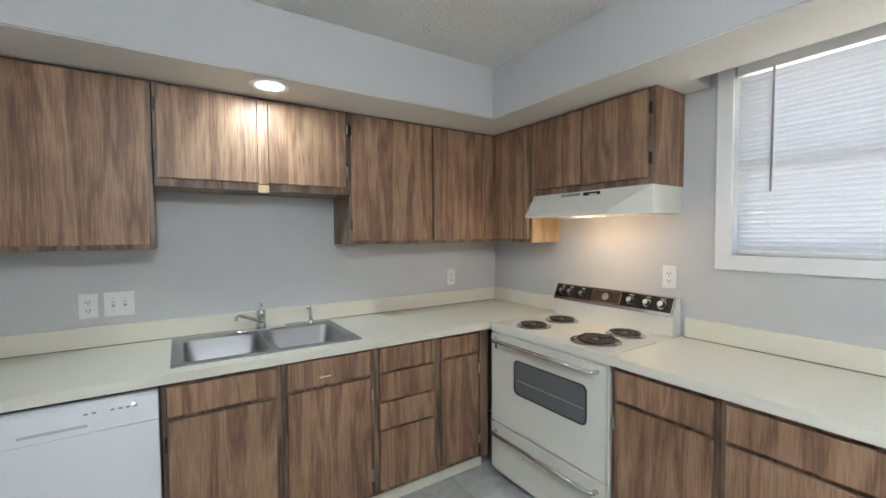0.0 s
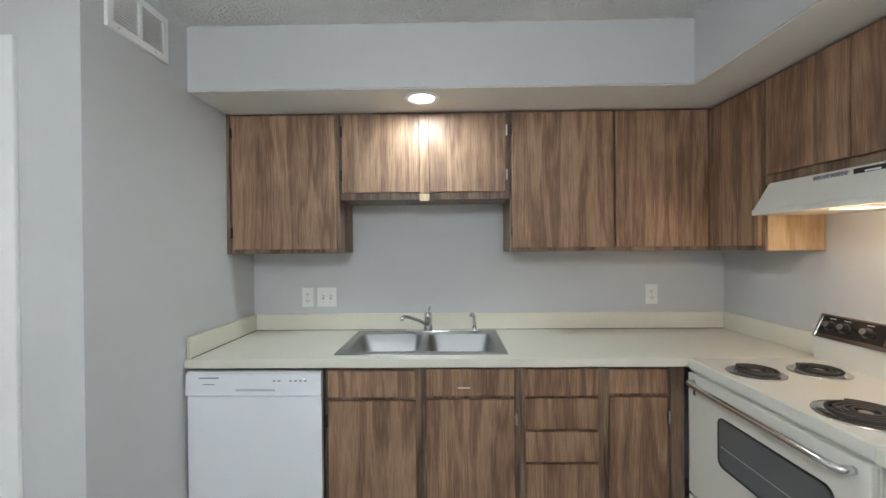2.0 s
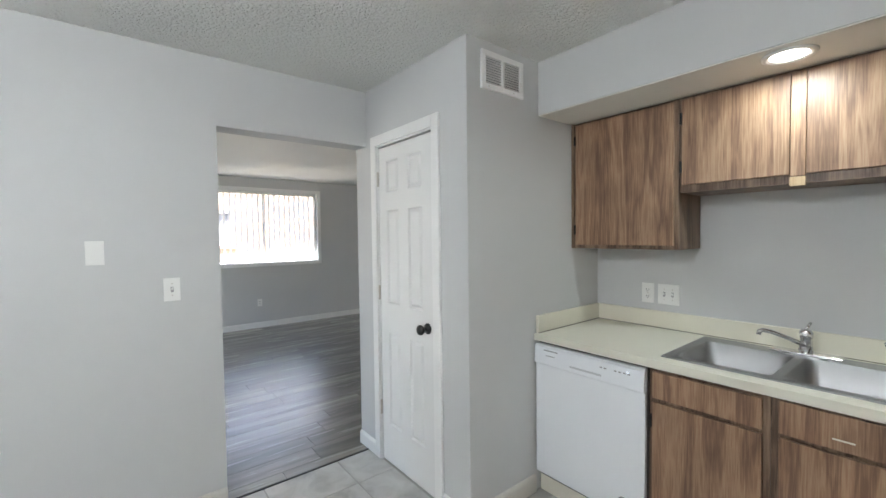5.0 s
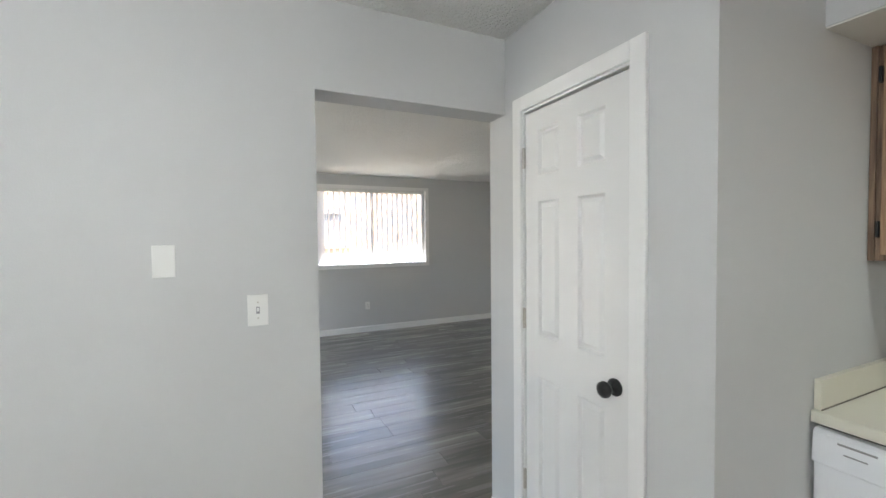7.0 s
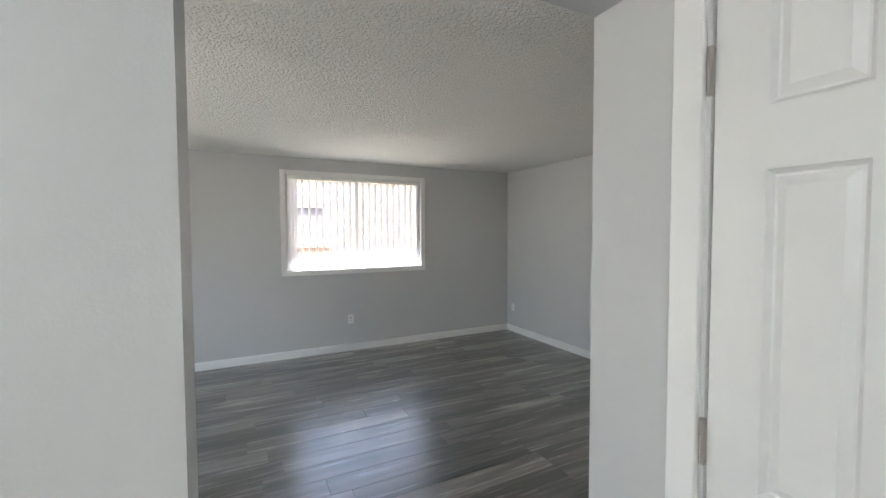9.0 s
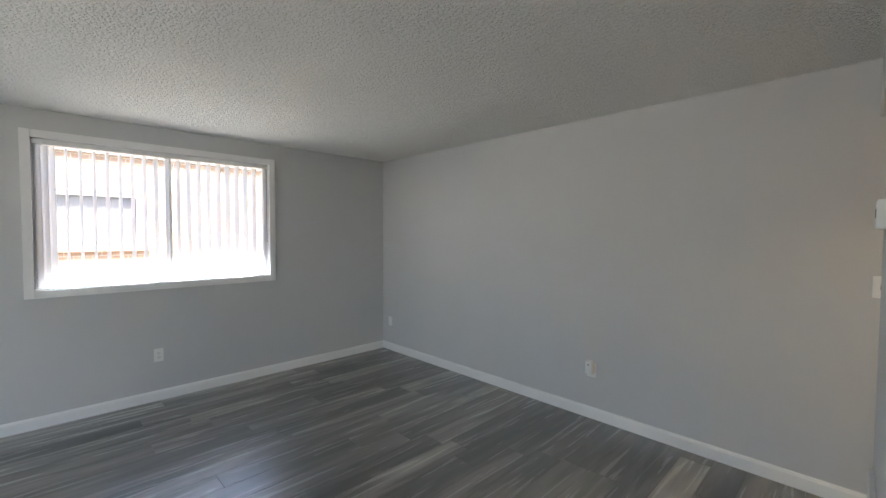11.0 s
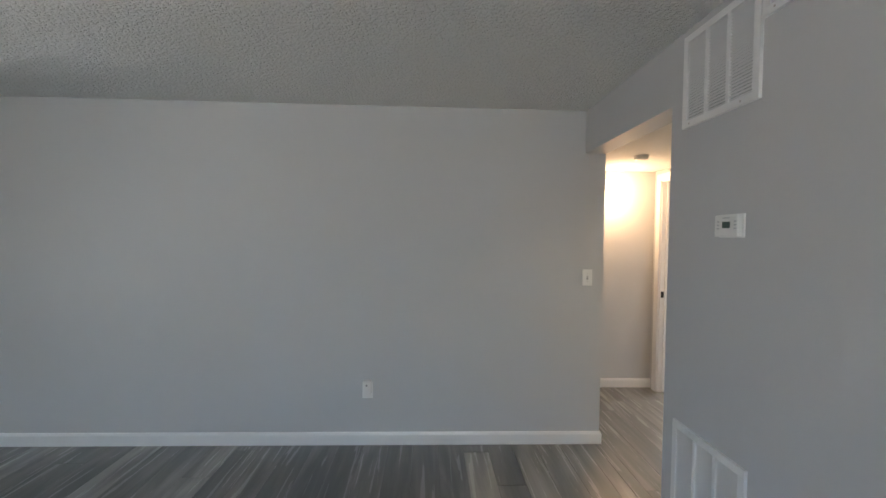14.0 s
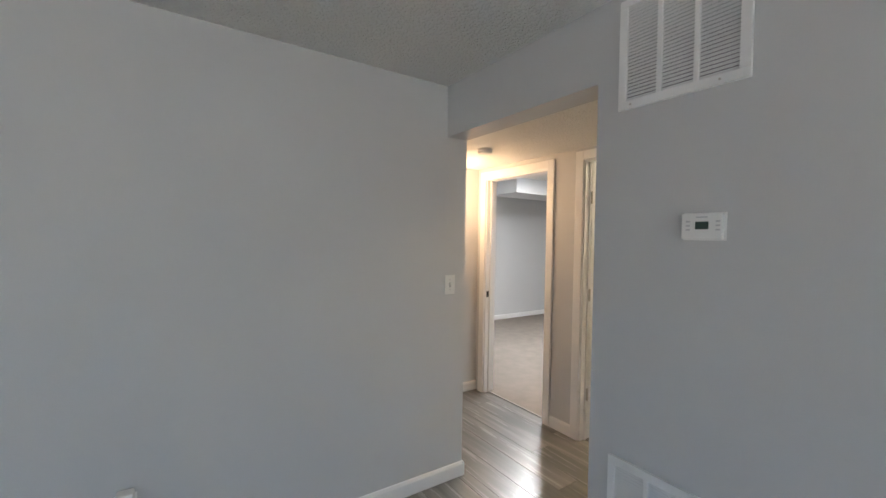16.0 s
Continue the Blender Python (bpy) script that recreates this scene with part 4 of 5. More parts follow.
part("lever", tube([(fx, fy, zr + 0.112), (fx + 0.004, fy + 0.012, zr + 0.126), (fx + 0.008, fy + 0.04, zr + 0.138)], 0.007, 8), CHROME, fau, smooth=True)
sx, sy = fx + 0.27, fy
spr = thing("sink_sprayer", (sx, sy, zr), "chrome pull-out side sprayer beside the faucet", "sprayer")
part("holder", lathe([(0.022, 0), (0.021, 0.008), (0.014, 0.022), (0.012, 0.03)], (sx, sy, zr)), CHROME, spr, smooth=True)
part("head", tube([(sx, sy, zr + 0.028), (sx, sy, zr + 0.06), (sx - 0.002, sy - 0.004, zr + 0.09), (sx - 0.012, sy - 0.02, zr + 0.104), (sx - 0.022, sy - 0.036, zr + 0.102)], 0.0105, 10), CHROME, spr, smooth=True)

# dishwasher
dw = thing("dishwasher", (-1.66, 1.8, 0), "white built-in dishwasher under the worktop", "dishwasher")
DX0, DX1, DF = -1.982, -1.37, 1.505
# Tub coloured dark to give the shade in the gap above the panel.
part("tub", box(DX0 + 0.004, DX1 - 0.004, DF + 0.03, YN - 0.01, 0.1, 0.868), DARK, dw)
part("door", box(DX0, DX1, DF, DF + 0.03, 0.125, 0.748, 0.004), WHITE_APPL, dw)
part("control_panel", prism([(DF - 0.014, 0.756), (DF - 0.01, 0.752), (DF + 0.03, 0.752), (DF + 0.03, 0.858), (DF + 0.004, 0.858), (DF - 0.008, 0.848)], "x", DX0, DX1), WHITE_APPL, dw)
# Grey strip paints the shade inside the white grip recess.
part("pocket_handle", box(-1.755, -1.575, DF - 0.0145, DF - 0.006, 0.774, 0.784, 0.003), material("grip_recess_shade", (0.55, 0.56, 0.58), 0.4), dw, "shallow white grip recess, its shade a grey strip")
part("maker_mark", boxes([(-1.92, -1.83, DF - 0.0105, DF - 0.007, 0.83, 0.836), (-1.905, -1.85, DF - 0.0118, DF - 0.008, 0.803, 0.807)]), GREYMARK, dw)
for i in range(6):
    x = -1.585 + i * 0.022 + (0.03 if i > 1 else 0)
    part("button", box(x, x + 0.012, DF - 0.0115, DF - 0.007, 0.817, 0.823), GREYMARK, dw)
part("indicator_light", cyl((-1.445, DF - 0.0105, 0.828), (-1.445, DF - 0.006, 0.828), 0.003, seg=10), glow("indicator", (0.6, 0.75, 1.0), 2), dw)
part("badge", lathe([(0.026, 0), (0.026, 0.0012), (0.02, 0.0016), (0.001, 0.0016)], (-1.47, DF, 0.195), "-Y"), GREYMARK, dw, "round grey sticker")
part("kick_plate", box(DX0, DX1, DF + 0.04, DF + 0.055, 0.0, 0.12), COUNTER, dw, "cream kick plate")
# Near-black filler stands for the shade between dishwasher and cabinet.
part("side_gap", box(DX1 + 0.001, -1.3605, DF + 0.02, YN - 0.05, 0.0, 0.872), GAP, dw)

# range
RY0, RY1, RF = 0.7, 1.475, 0.25
rg = thing("range", (0.55, 1.08, 0), "almond freestanding electric coil range with chrome handles", "range")
part("body", box(RF + 0.022, XS - 0.02, RY0, RY1, 0.03, 0.88, 0.003), ALMOND, rg)
for yy in (RY0 + 0.05, RY1 - 0.05):
    for xx in (0.32, 0.78):
        part("foot", cyl((xx, yy, 0), (xx, yy, 0.031), 0.016, seg=12), BLACK, rg)
part("cooktop", box(RF + 0.006, XS - 0.02, RY0 - 0.004, RY1 + 0.004, 0.872, 0.919, 0.007, seg=3), ALMOND, rg)
od = part("oven_door", box(RF, RF + 0.022, RY0 + 0.003, RY1 - 0.003, 0.345, 0.862, 0.004), ALMOND, rg)
wy0, wy1, wz0, wz1 = 0.805, 1.27, 0.565, 0.745


def ring_frame(y0, y1, z0, z1, r, d, x0, x1):
    o = [(x1, a, b) for a, b, _ in rounded(y0, y1, z0, z1, r, 0)]
    i = [(x0, a, b) for a, b, _ in rounded(y0 + d, y1 - d, z0 + d, z1 - d, r - d * 0.5, 0)]
    return loft([o, [(x0, p[1], p[2]) for p in o], i, [(x1, p[1], p[2]) for p in i]], cap=False)


part("oven_window", loft([[(RF + 0.002, a, b) for a, b, _ in rounded(wy0, wy1, wz0, wz1, 0.025, 0)], [(RF - 0.002, a, b) for a, b, _ in rounded(wy0, wy1, wz0, wz1, 0.025, 0)]]), OVEN_GLASS, od, "dark glass oven window")
part("window_gasket", ring_frame(wy0 - 0.006, wy1 + 0.006, wz0 - 0.006, wz1 + 0.006, 0.03, 0.007, RF - 0.0035, RF + 0.001), BLACK, od)
part("rack_line", box(RF - 0.0032, RF - 0.002, wy0 + 0.01, wy1 - 0.01, 0.638, 0.642), GREYMARK, od, "oven rack seen through the glass")


def bar_handle(parent, y0, y1, z):
    hd = part("handle", tube([(RF + 0.002, y0, z), (RF - 0.03, y0 + 0.006, z), (RF - 0.036, y0 + 0.02, z), (RF - 0.036, y1 - 0.02, z), (RF - 0.03, y1 - 0.006, z), (RF + 0.002, y1, z)], 0.0115, 10), CHROME, parent, "long chrome bar handle", smooth=True)
    return hd


bar_handle(od, RY0 + 0.045, RY1 - 0.045, 0.83)
part("vent_badge", box(RF - 0.002, RF + 0.001, RY1 - 0.052, RY1 - 0.04, 0.775, 0.81), BLACK, od)
dr = part("storage_drawer", box(RF, RF + 0.022, RY0 + 0.003, RY1 - 0.003, 0.06, 0.333, 0.004), ALMOND, rg)
bar_handle(dr, RY0 + 0.045, RY1 - 0.045, 0.285)
part("backguard", prism([(0.79, 0.917), (XS - 0.004, 0.917), (XS - 0.004, 1.11), (0.835, 1.11), (0.79, 1.012)], "y", RY0, RY1), ALMOND, rg)
pt0, pt1 = Vector((0.788, 0, 1.012)), Vector((0.833, 0, 1.11))
up = (pt1 - pt0).normalized()
nrm = Vector((-up.z, 0, up.x))


def on_panel(y, s, out=0.0):
    p = pt0 + (pt1 - pt0) * s + nrm * out
    return Vector((p.x, y, p.z))


def panel_plate(y0, y1, s0, s1, o0, o1):
    return hull([on_panel(y0, s0, o0), on_panel(y1, s0, o0), on_panel(y1, s1, o0), on_panel(y0, s1, o0)],
                [on_panel(y0, s0, o1), on_panel(y1, s0, o1), on_panel(y1, s1, o1), on_panel(y0, s1, o1)])


cp = part("control_panel", panel_plate(RY0 + 0.012, RY1 - 0.012, 0.1, 0.94, 0.0, 0.006), BLACK_GLASS, rg, "black glass control panel")
for s0, s1 in ((0.04, 0.1), (0.94, 1.0)):
    part("panel_trim", panel_plate(RY0 + 0.004, RY1 - 0.004, s0, s1, 0.0, 0.009), CHROME, rg, "chrome trim strip")
for y0 in (RY0 + 0.004, RY1 - 0.012):
    part("panel_trim", panel_plate(y0, y0 + 0.008, 0.1, 0.94, 0.0, 0.009), CHROME, rg)
part("lower_stripe", panel_plate(RY0 + 0.012, RY1 - 0.012, 0.1, 0.2, 0.006, 0.0075), CHROME, cp)
cy0, cy1 = 1.0, 1.19
for a, b, s0, s1 in ((cy0, cy1, 0.24, 0.28), (cy0, cy1, 0.86, 0.9), (cy0, cy0 + 0.005, 0.28, 0.86), (cy1 - 0.005, cy1, 0.28, 0.86)):
    part("clock_bezel", panel_plate(a, b, s0, s1, 0.006, 0.009), CHROME, cp)
part("clock_face", panel_plate(cy0 + 0.006, cy1 - 0.006, 0.28, 0.86, 0.006, 0.007), material("bronze_dial", (0.12, 0.075, 0.045), 0.25, 0.6), cp, "brown dial clock face")
part("clock_dial", cyl(on_panel(1.1, 0.57, 0.007), on_panel(1.1, 0.57, 0.009), 0.022, seg=20), NICKEL, cp)
part("clock_hand", hull([on_panel(1.1, 0.57, 0.0095), on_panel(1.125, 0.75, 0.0095), on_panel(1.128, 0.72, 0.0095)], [on_panel(1.1, 0.57, 0.0105), on_panel(1.125, 0.75, 0.0105), on_panel(1.128, 0.72, 0.0105)]), BLACK, cp)
for y, r in ((1.415, 0.018), (1.352, 0.018), (1.262, 0.017), (0.94, 0.019), (0.845, 0.018), (0.765, 0.02)):
    kn = part("knob", cyl(on_panel(y, 0.56, 0.006), on_panel(y, 0.56, 0.028), r, r * 0.82, 20), BLACK, cp, "black knob with chrome cap")
    part("knob_cap", cyl(on_panel(y, 0.56, 0.028), on_panel(y, 0.56, 0.03), r * 0.7, seg=18), NICKEL, kn)
    part("knob_ring", cyl(on_panel(y, 0.56, 0.006), on_panel(y, 0.56, 0.01), r * 1.25, seg=20), CHROME, kn)
    part("knob_mark", panel_plate(y - 0.014, y + 0.014, 0.84, 0.87, 0.006, 0.0068), PLASTIC, cp)
for x, y, r in ((0.385, 1.262, 0.075), (0.63, 1.27, 0.075), (0.4, 0.865, 0.098), (0.63, 0.855, 0.075)):
    bo = part("drip_bowl", lathe([(r + 0.022, 0), (r + 0.021, 0.004), (r + 0.012, 0.004), (r * 0.9, -0.001), (0.03, -0.001)], (x, y, 0.9192), seg=32), CHROME, rg, "shiny chrome drip bowl", smooth=True)
    turns, n = (4.2 if r > 0.08 else 3.3), 110
    pts = []
    for k in range(n):
        u = k / (n - 1)
        a = u * turns * 2 * math.pi
        rad = 0.022 + (r - 0.022) * u
        pts.append((x + rad * math.cos(a), y + rad * math.sin(a), 0.931))
    part("coil", tube(pts, 0.0062, 6), COIL, bo, "dark spiral heating coil", smooth=True)
    part("coil_cap", cyl((x, y, 0.925), (x, y, 0.932), 0.016, seg=14), STEEL, bo)

# recessed light
cl = thing("recessed_light", (-0.914, 1.665, SZ - 0.006), "lit round recessed downlight in the soffit", "ceiling light")
part("trim_ring", lathe([(0.086, 0), (0.085, 0.005), (0.075, 0.009), (0.06, 0.004), (0.06, 0.0)], (-0.914, 1.665, SZ - 0.0065), "-Z"), TRIM, cl, smooth=True)
part("lens", cyl((-0.914, 1.665, SZ - 0.0095), (-0.914, 1.665, SZ - 0.007), 0.059, seg=28), LENS, cl)
# Assumed lamp out of view; the stem drops it to brighten the ceiling.
dm = thing("ceiling_light", (-1.1, -0.95, H), "unseen frosted globe light, hung low to brighten the kitchen ceiling", "ceiling light")
part("stem", cyl((-1.1, -0.95, H), (-1.1, -0.95, H - 0.16), 0.012, seg=10), NICKEL, dm)
part("globe", lathe([(0.02, 0.15), (0.1, 0.17), (0.15, 0.22), (0.16, 0.26), (0.14, 0.31), (0.09, 0.345), (0.01, 0.36)], (-1.1, -0.95, H), "-Z"), DOME, dm, smooth=True)
bl = thing("ceiling_light", (-0.5, 5.4, H), "lit flush light on the bedroom ceiling", "ceiling light")
part("dome", lathe([(0.14, 0.0), (0.14, 0.02), (0.1, 0.045), (0.01, 0.05)], (-0.5, 5.4, H), "-Z"), DOME, bl, smooth=True)
# Unseen light added to warm the hall floor and the open door.
bt = thing("ceiling_light", (-1.0, 3.4, H), "unseen warm fill light added on the bathroom ceiling", "ceiling light")
part("dome", lathe([(0.14, 0.0), (0.14, 0.02), (0.11, 0.06), (0.01, 0.08)], (-1.0, 3.4, H), "-Z"), BATHGLOW, bt, smooth=True)
sm = thing("smoke_detector", (-2.53, 4.32, HALL_H), "round white smoke detector on the hallway ceiling", "smoke detector")
part("base", lathe([(0.06, 0), (0.06, 0.01), (0.055, 0.012)], (-2.53, 4.32, HALL_H), "-Z"), PLASTIC, sm)
part("cover", lathe([(0.055, 0.012), (0.053, 0.028), (0.045, 0.034), (0.01, 0.036)], (-2.53, 4.32, HALL_H), "-Z"), PLASTIC, sm, smooth=True)
wl = thing("wall_lamp", (-2.43, YE, 1.98), "lit wall lamp with a warm frosted shade", "wall lamp")
part("back_plate", box(-2.5, -2.36, YE - 0.02, YE, 2.02, 2.12, 0.004), PLASTIC, wl)
part("shade", lathe([(0.035, 0.0), (0.055, -0.03), (0.062, -0.1), (0.05, -0.14), (0.01, -0.15)], (-2.43, YE - 0.09, 2.1)), SCONCE, wl, smooth=True)
part("arm", cyl((-2.43, YE - 0.02, 2.07), (-2.43, YE - 0.09, 2.09), 0.01, seg=10), NICKEL, wl)


# ---- plates, grilles ----
def plate(name, w, h, label, category, kinds, group=""):
    """A wall plate facing -y at the origin; kinds lists what sits on it."""
    ob = new(name)
    ORIGIN[ob] = Vector()
    tagged(ob, label, category, group)
    part("plate", box(-w / 2, w / 2, -0.006, 0, -h / 2, h / 2, 0.0025), PLASTIC, ob)
    for kind, dx in kinds:
        if kind == "outlet":
            for dz in (0.02, -0.02):
                part("socket", box(dx - 0.0165, dx + 0.0165, -0.0085, -0.005, dz - 0.014, dz + 0.014, 0.002), PLASTIC, ob)
                part("slot", boxes([(dx - 0.0085, dx - 0.0055, -0.0092, -0.008, dz - 0.004, dz + 0.006), (dx + 0.0055, dx + 0.0085, -0.0092, -0.008, dz - 0.004, dz + 0.006), (dx - 0.0025, dx + 0.0025, -0.0092, -0.008, dz - 0.0105, dz - 0.006)]), SLOT, ob)
            part("screw", cyl((dx, -0.0075, 0), (dx, -0.005, 0), 0.003, seg=10), NICKEL, ob)
        if kind == "switch":
            part("collar", box(dx - 0.006, dx + 0.006, -0.0072, -0.005, -0.013, 0.013), GREYMARK, ob)
            part("toggle", hull([(dx - 0.004, -0.006, -0.006), (dx + 0.004, -0.006, -0.006), (dx + 0.004, -0.006, 0.008), (dx - 0.004, -0.006, 0.008)],
                                [(dx - 0.003, -0.018, 0.004), (dx + 0.003, -0.018, 0.004), (dx + 0.003, -0.018, 0.011), (dx - 0.003, -0.018, 0.011)]), PLASTIC, ob)
            for dz in (0.03, -0.03):
                part("screw", cyl((dx, -0.0072, dz), (dx, -0.005, dz), 0.003, seg=10), NICKEL, ob)
    return ob


def put(ob, x, y, z, turn=0):
    ob.matrix_world = pose(x, y, z, 0, 0, turn)
    return ob


o1 = put(plate("outlet", 0.072, 0.118, "white duplex outlet above the sink counter", "outlet", [("outlet", 0)], "outlets"), -1.657, YN, 1.114)
put(plate("light_switch", 0.118, 0.118, "white double toggle switch plate above the counter", "light switch", [("switch", -0.023), ("switch", 0.023)]), -1.54, YN, 1.114)
for x, y, z, turn, label in ((0.432, YN, 1.12, 0, "white duplex outlet near the kitchen corner"), (XS, 0.76, 1.212, -90, "white duplex outlet beside the range"), (XW, 1.468, 0.411, 90, "white duplex outlet under the living room window")):
    tagged(copy_thing(o1, pose(x, y, z, 0, 0, turn)), label)
s1 = put(plate("light_switch", 0.072, 0.118, "white toggle switch beside the kitchen doorway", "light switch", [("switch", 0)]), XK, -0.121, 1.217, 90)
tagged(copy_thing(s1, pose(-3.11, YL, 1.232)), "white toggle switch on the long wall")
put(plate("blank_plate", 0.068, 0.112, "blank white cover plate on the kitchen wall", "cover plate", []), XK, -0.415, 1.412, 90)
put(plate("cable_jack", 0.07, 0.115, "small white cable plate low on the wall", "cable jack", []), -7.415, YL, 0.375)
pg = put(plate("plug_in_unit", 0.075, 0.118, "white plug-in air unit in a low outlet", "plug-in device", [("outlet", 0)]), -4.7, YL, 0.4)
part("device", box(-0.03, 0.03, -0.062, -0.006, -0.022, 0.082, 0.008), PLASTIC, pg)
part("device_cap", box(-0.024, 0.024, -0.066, -0.06, 0.03, 0.074, 0.003), PLASTIC, pg)
part("device_mark", cyl((0.0, -0.0675, 0.055), (0.0, -0.0655, 0.055), 0.007, seg=12), GREYMARK, pg)

th = thing("thermostat", (XV, 2.48, 1.577), "white wall thermostat with a small dark display", "thermostat")
part("back_plate", box(XV - 0.006, XV, 2.422, 2.546, 1.525, 1.613, 0.002), PLASTIC, th)
part("cover", box(XV - 0.028, XV - 0.006, 2.425, 2.543, 1.528, 1.61, 0.005), PLASTIC, th)
part("display", box(XV - 0.0295, XV - 0.0275, 2.462, 2.5, 1.56, 1.584), LCD, th, "dark LCD display")
for i in range(3):
    for y in (2.436, 2.522):
        part("button", box(XV - 0.0295, XV - 0.0275, y - 0.006, y + 0.006, 1.556 + 0.013 * i, 1.561 + 0.013 * i), PALE, th)
part("maker_mark", box(XV - 0.029, XV - 0.0275, 2.465, 2.498, 1.596, 1.6), PALE, th)


def grille(name, w, h, label, columns, pitch=0.0125, border=0.03, up=1, cover=0.26):
    """A stamped return grille facing -y at the origin: frame, mullions, tilted slats over a dark back."""
    ob = new(name)
    ORIGIN[ob] = Vector()
    tagged(ob, label, "air vent", "air grilles")
    # Flat dark sheet holds the shade of the duct behind the slats.
    part("backing", box(-w / 2 + 0.01, w / 2 - 0.01, -0.002, -0.0005, -h / 2 + 0.01, h / 2 - 0.01), DARK, ob)
    for r in ((-w / 2, w / 2, h / 2 - border, h / 2), (-w / 2, w / 2, -h / 2, -h / 2 + border), (-w / 2, -w / 2 + border, -h / 2 + border, h / 2 - border), (w / 2 - border, w / 2, -h / 2 + border, h / 2 - border)):
        part("frame", box(r[0], r[1], -0.014, 0, r[2], r[3], 0.002), TRIM, ob)
    iw = w - 2 * border
    for k in range(1, columns):
        x = -iw / 2 + k * iw / columns
        part("mullion", box(x - 0.008, x + 0.008, -0.0138, -0.002, -h / 2 + border, h / 2 - border), TRIM, ob)
    z = -h / 2 + border + pitch / 2
    while z < h / 2 - border:
        bm = prism([(-0.0125, up * pitch * cover), (-0.0113, up * pitch * cover), (-0.0032, -up * pitch * cover), (-0.0044, -up * pitch * cover)], "x", -iw / 2, iw / 2)
        bmesh.ops.translate(bm, verts=bm.verts, vec=(0, 0, z))
        part("slat", bm, TRIM, ob)
        z += pitch
    for x in (-w / 2 + border + 0.02, w / 2 - border - 0.05):
        part("screw", cyl((x, -0.0152, -h / 2 + border / 2), (x, -0.0135, -h / 2 + border / 2), 0.004, seg=10), NICKEL, ob)
    return ob


vw = 0.42
g1 = put(grille("return_grille", vw, 0.4, "large white return air grille high on the wall", 3), XV, 2.58, 2.003 + 0.2, -90)
put(grille("return_grille", vw, 0.5, "large white return air grille low on the wall", 3, up=-1), XV, 2.583, 0.703 - 0.25, -90)
put(grille("return_grille", 0.36, 0.14, "small white air grille beside the large one", 2), XV, 2.185, 2.337, -90)
put(grille("supply_grille", 0.31, 0.19, "small white supply grille high on the closet wall", 2, border=0.028, cover=0.2), XC, 1.247, 2.298, 90)

# ---- outside ----
structure("ground", box(-120, 120, -120, 120, -0.5, -0.12), GROUND, "dry lawn and paving outside the windows", "ground")
nb = thing("neighbour_house", (-11.5, 2.0, -0.12), "tan brick neighbouring house seen through the window", "house")
FX = -11.2
NW = (0.2, 1.875, 1.31, 2.117)
part("wall", boxes([(FX - 0.2, FX, -8, NW[0], -0.12, 2.68), (FX - 0.2, FX, NW[1], 14, -0.12, 2.68), (FX - 0.2, FX, NW[0], NW[1], -0.12, NW[2]), (FX - 0.2, FX, NW[0], NW[1], NW[3], 2.68)]), BRICK, nb)
part("roof", prism([(FX + 0.06, 2.68), (FX + 0.06, 2.74), (FX - 4, 2.85), (FX - 8.2, 2.74), (FX - 8.2, 2.68)], "y", -8.1, 14.1), ROOFM, nb)
wi = part("window", boxes([(FX - 0.1, FX - 0.05, NW[0], NW[0] + 0.06, NW[2], NW[3]), (FX - 0.1, FX - 0.05, NW[1] - 0.06, NW[1], NW[2], NW[3]), (FX - 0.1, FX - 0.05, NW[0] + 0.06, NW[1] - 0.06, NW[2], NW[2] + 0.06), (FX - 0.1, FX - 0.05, NW[0] + 0.06, NW[1] - 0.06, NW[3] - 0.06, NW[3])]), PLASTIC, nb)
part("pane", box(FX - 0.14, FX - 0.12, NW[0], NW[1], NW[2], NW[3]), material("curtained_glass", (0.2, 0.2, 0.21), 0.2, vary=0.1), wi)
part("sill", box(FX - 0.02, FX + 0.06, NW[0] - 0.1, NW[1] + 0.1, NW[2] - 0.09, NW[2], 0.01), BRICK, nb)

# ---- floor pieces ----
TS, JT = 0.457, 0.006
tile_meshes = {}


def tile_mesh(w, d):
    key = (round(w, 3), round(d, 3))
    if key not in tile_meshes:
        bm = box(-w / 2, w / 2, -d / 2, d / 2, -0.004, 0.0, 0)
        bmesh.ops.bevel(bm, geom=[e for e in bm.edges if all(v.co.z > -0.001 for v in e.verts)], offset=0.0015, segments=1, affect="EDGES")
        me = bpy.data.meshes.new("tile")
        bm.to_mesh(me)
        bm.free()
        me.materials.append(TILE)
        tile_meshes[key] = me
    return tile_meshes[key]


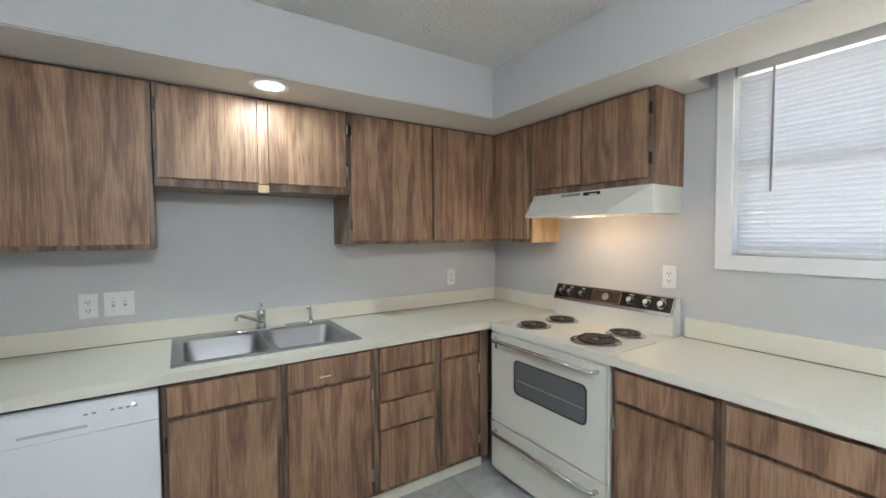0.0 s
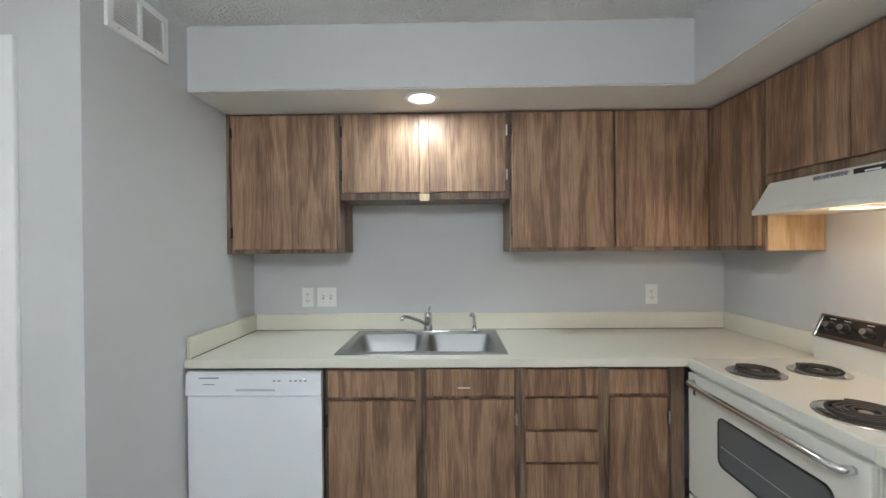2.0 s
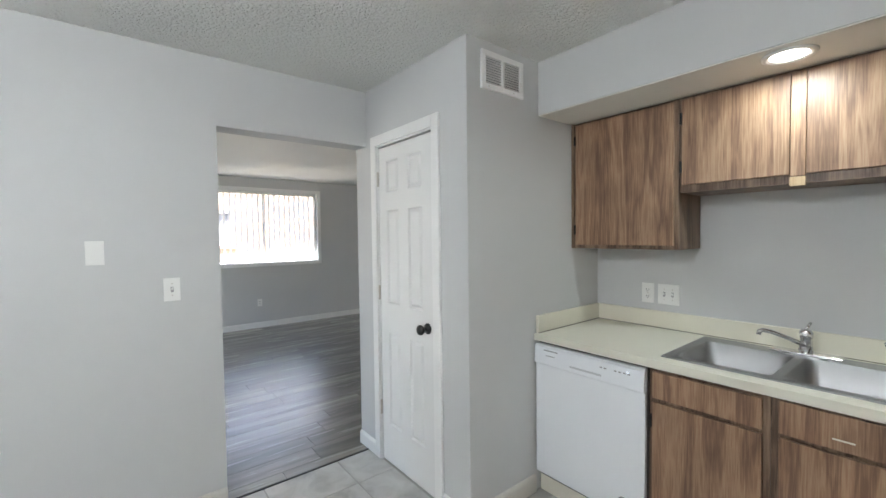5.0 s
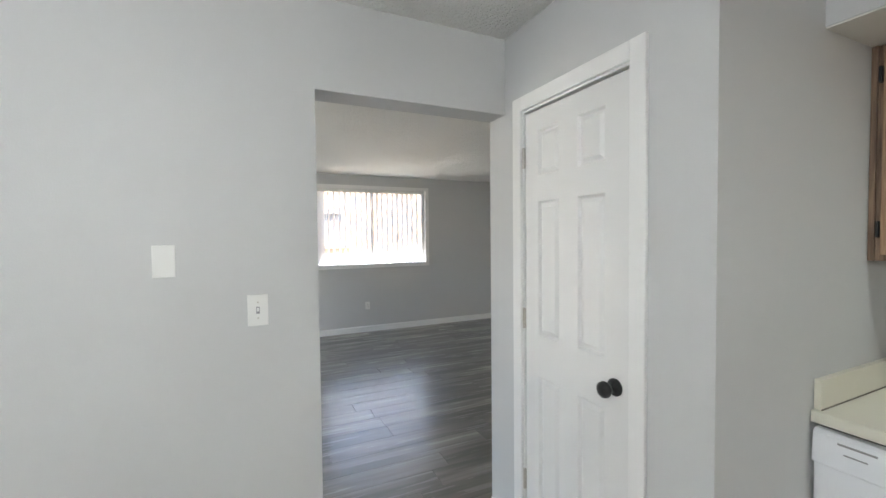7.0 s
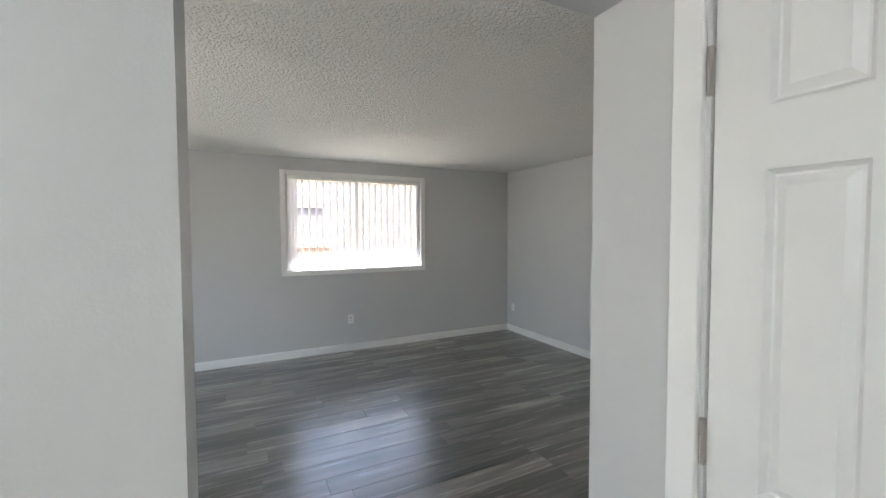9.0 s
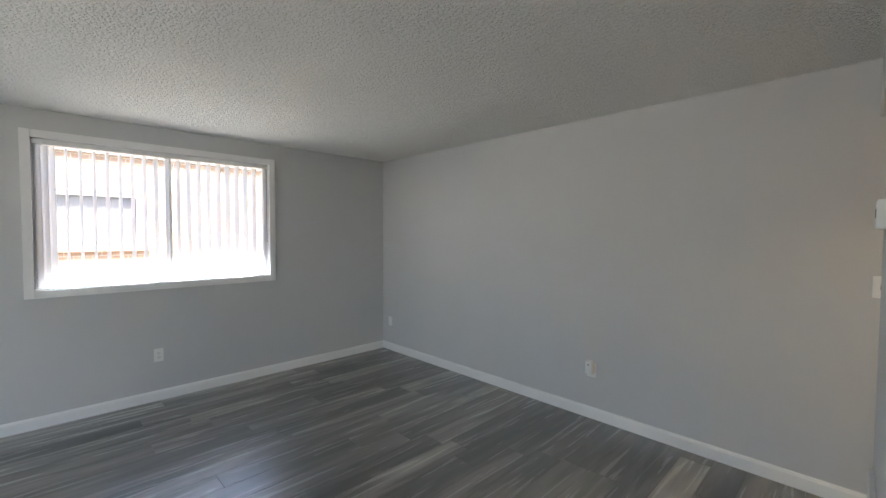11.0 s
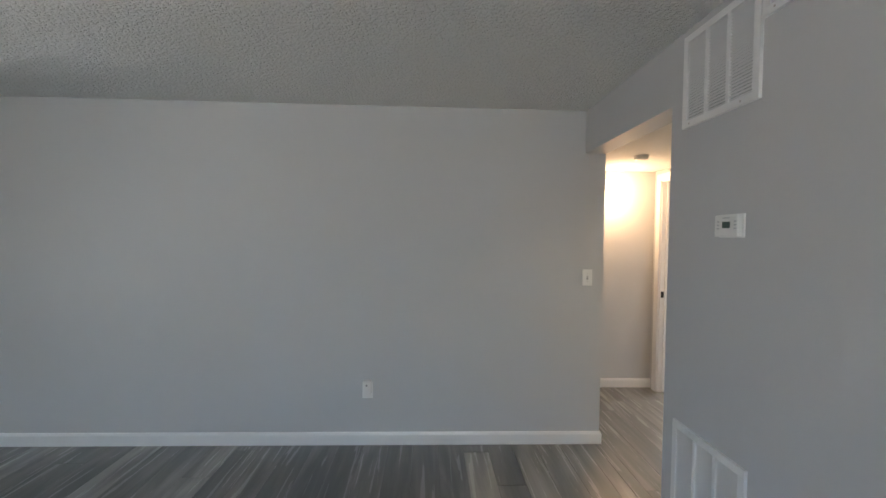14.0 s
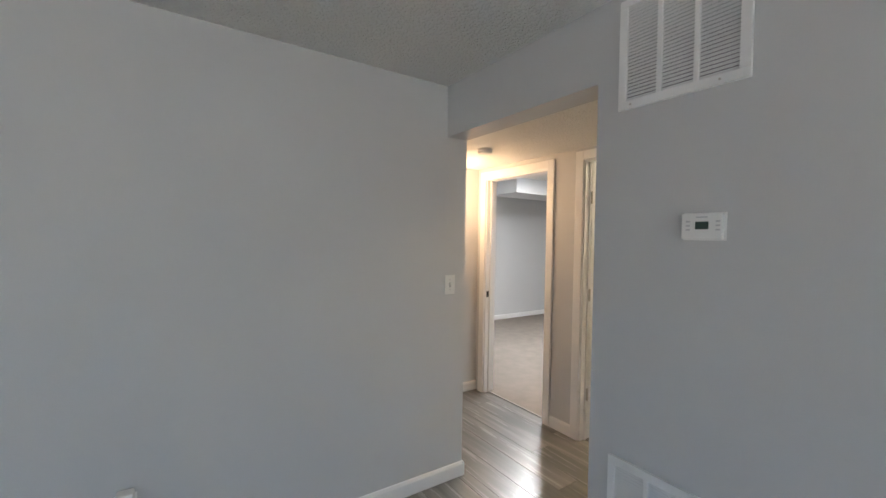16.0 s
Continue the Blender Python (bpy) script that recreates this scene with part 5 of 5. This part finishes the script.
def lay(name, me, x, y, parent):
    ob = new(name, me)
    ob.location = (x, y, 0)
    ob.parent = parent


kx0, kx1, ky0, ky1 = XK - 0.012, 0.34, YS_K, 1.6
i0 = math.floor((kx0 + 2.71) / TS)
j0 = math.floor((ky0 - 0.75) / TS)
for i in range(i0, 12):
    for j in range(j0, 6):
        a, b = max(kx0, -2.71 + i * TS + JT / 2), min(kx1, -2.71 + (i + 1) * TS - JT / 2)
        c_, d = max(ky0, 0.75 + j * TS + JT / 2), min(ky1, 0.75 + (j + 1) * TS - JT / 2)
        if a < XC:
            d = min(d, YC)
        if b - a > 0.02 and d - c_ > 0.02:
            lay("tile", tile_mesh(b - a, d - c_), (a + b) / 2, (c_ + d) / 2, floor_k)

PW, PL = 0.178, 1.22
plank_meshes = {}


def plank_mesh(w, d):
    key = (round(w, 3), round(d, 3))
    if key not in plank_meshes:
        bm = box(-w / 2, w / 2, -d / 2, d / 2, -0.004, 0.0)
        bmesh.ops.bevel(bm, geom=[e for e in bm.edges if all(v.co.z > -0.001 for v in e.verts)], offset=0.0012, segments=1, affect="EDGES")
        me = bpy.data.meshes.new("plank")
        bm.to_mesh(me)
        bm.free()
        me.materials.append(PLANK)
        plank_meshes[key] = me
    return plank_meshes[key]


rng = random.Random(4)
x = XW
while x < XD + 0.05:
    x1 = x + PW
    spans = []
    if x < XK - 0.03:
        spans.append((x, min(x1, XK - 0.028), YS_L, YL))
        if x > XV - 1.05:
            spans.append((x, min(x1, XK - 0.028), YL + T, YE))
    else:
        spans.append((x, min(x1, XD + 0.052), JAMB_Y, YE))
    if x < XK - 0.028 < x1:
        spans.append((XK - 0.027, x1, JAMB_Y, YE))
    off = rng.uniform(0, PL)
    for a, b, lo, hi in spans:
        y = lo - off
        while y < hi:
            p, q = max(lo, y), min(hi, y + PL)
            if q - p > 0.03 and b - a > 0.01:
                lay("plank", plank_mesh(b - a - 0.0012, q - p - 0.0012), (a + b) / 2, (p + q) / 2, floor_l)
            y += PL
    x = x1
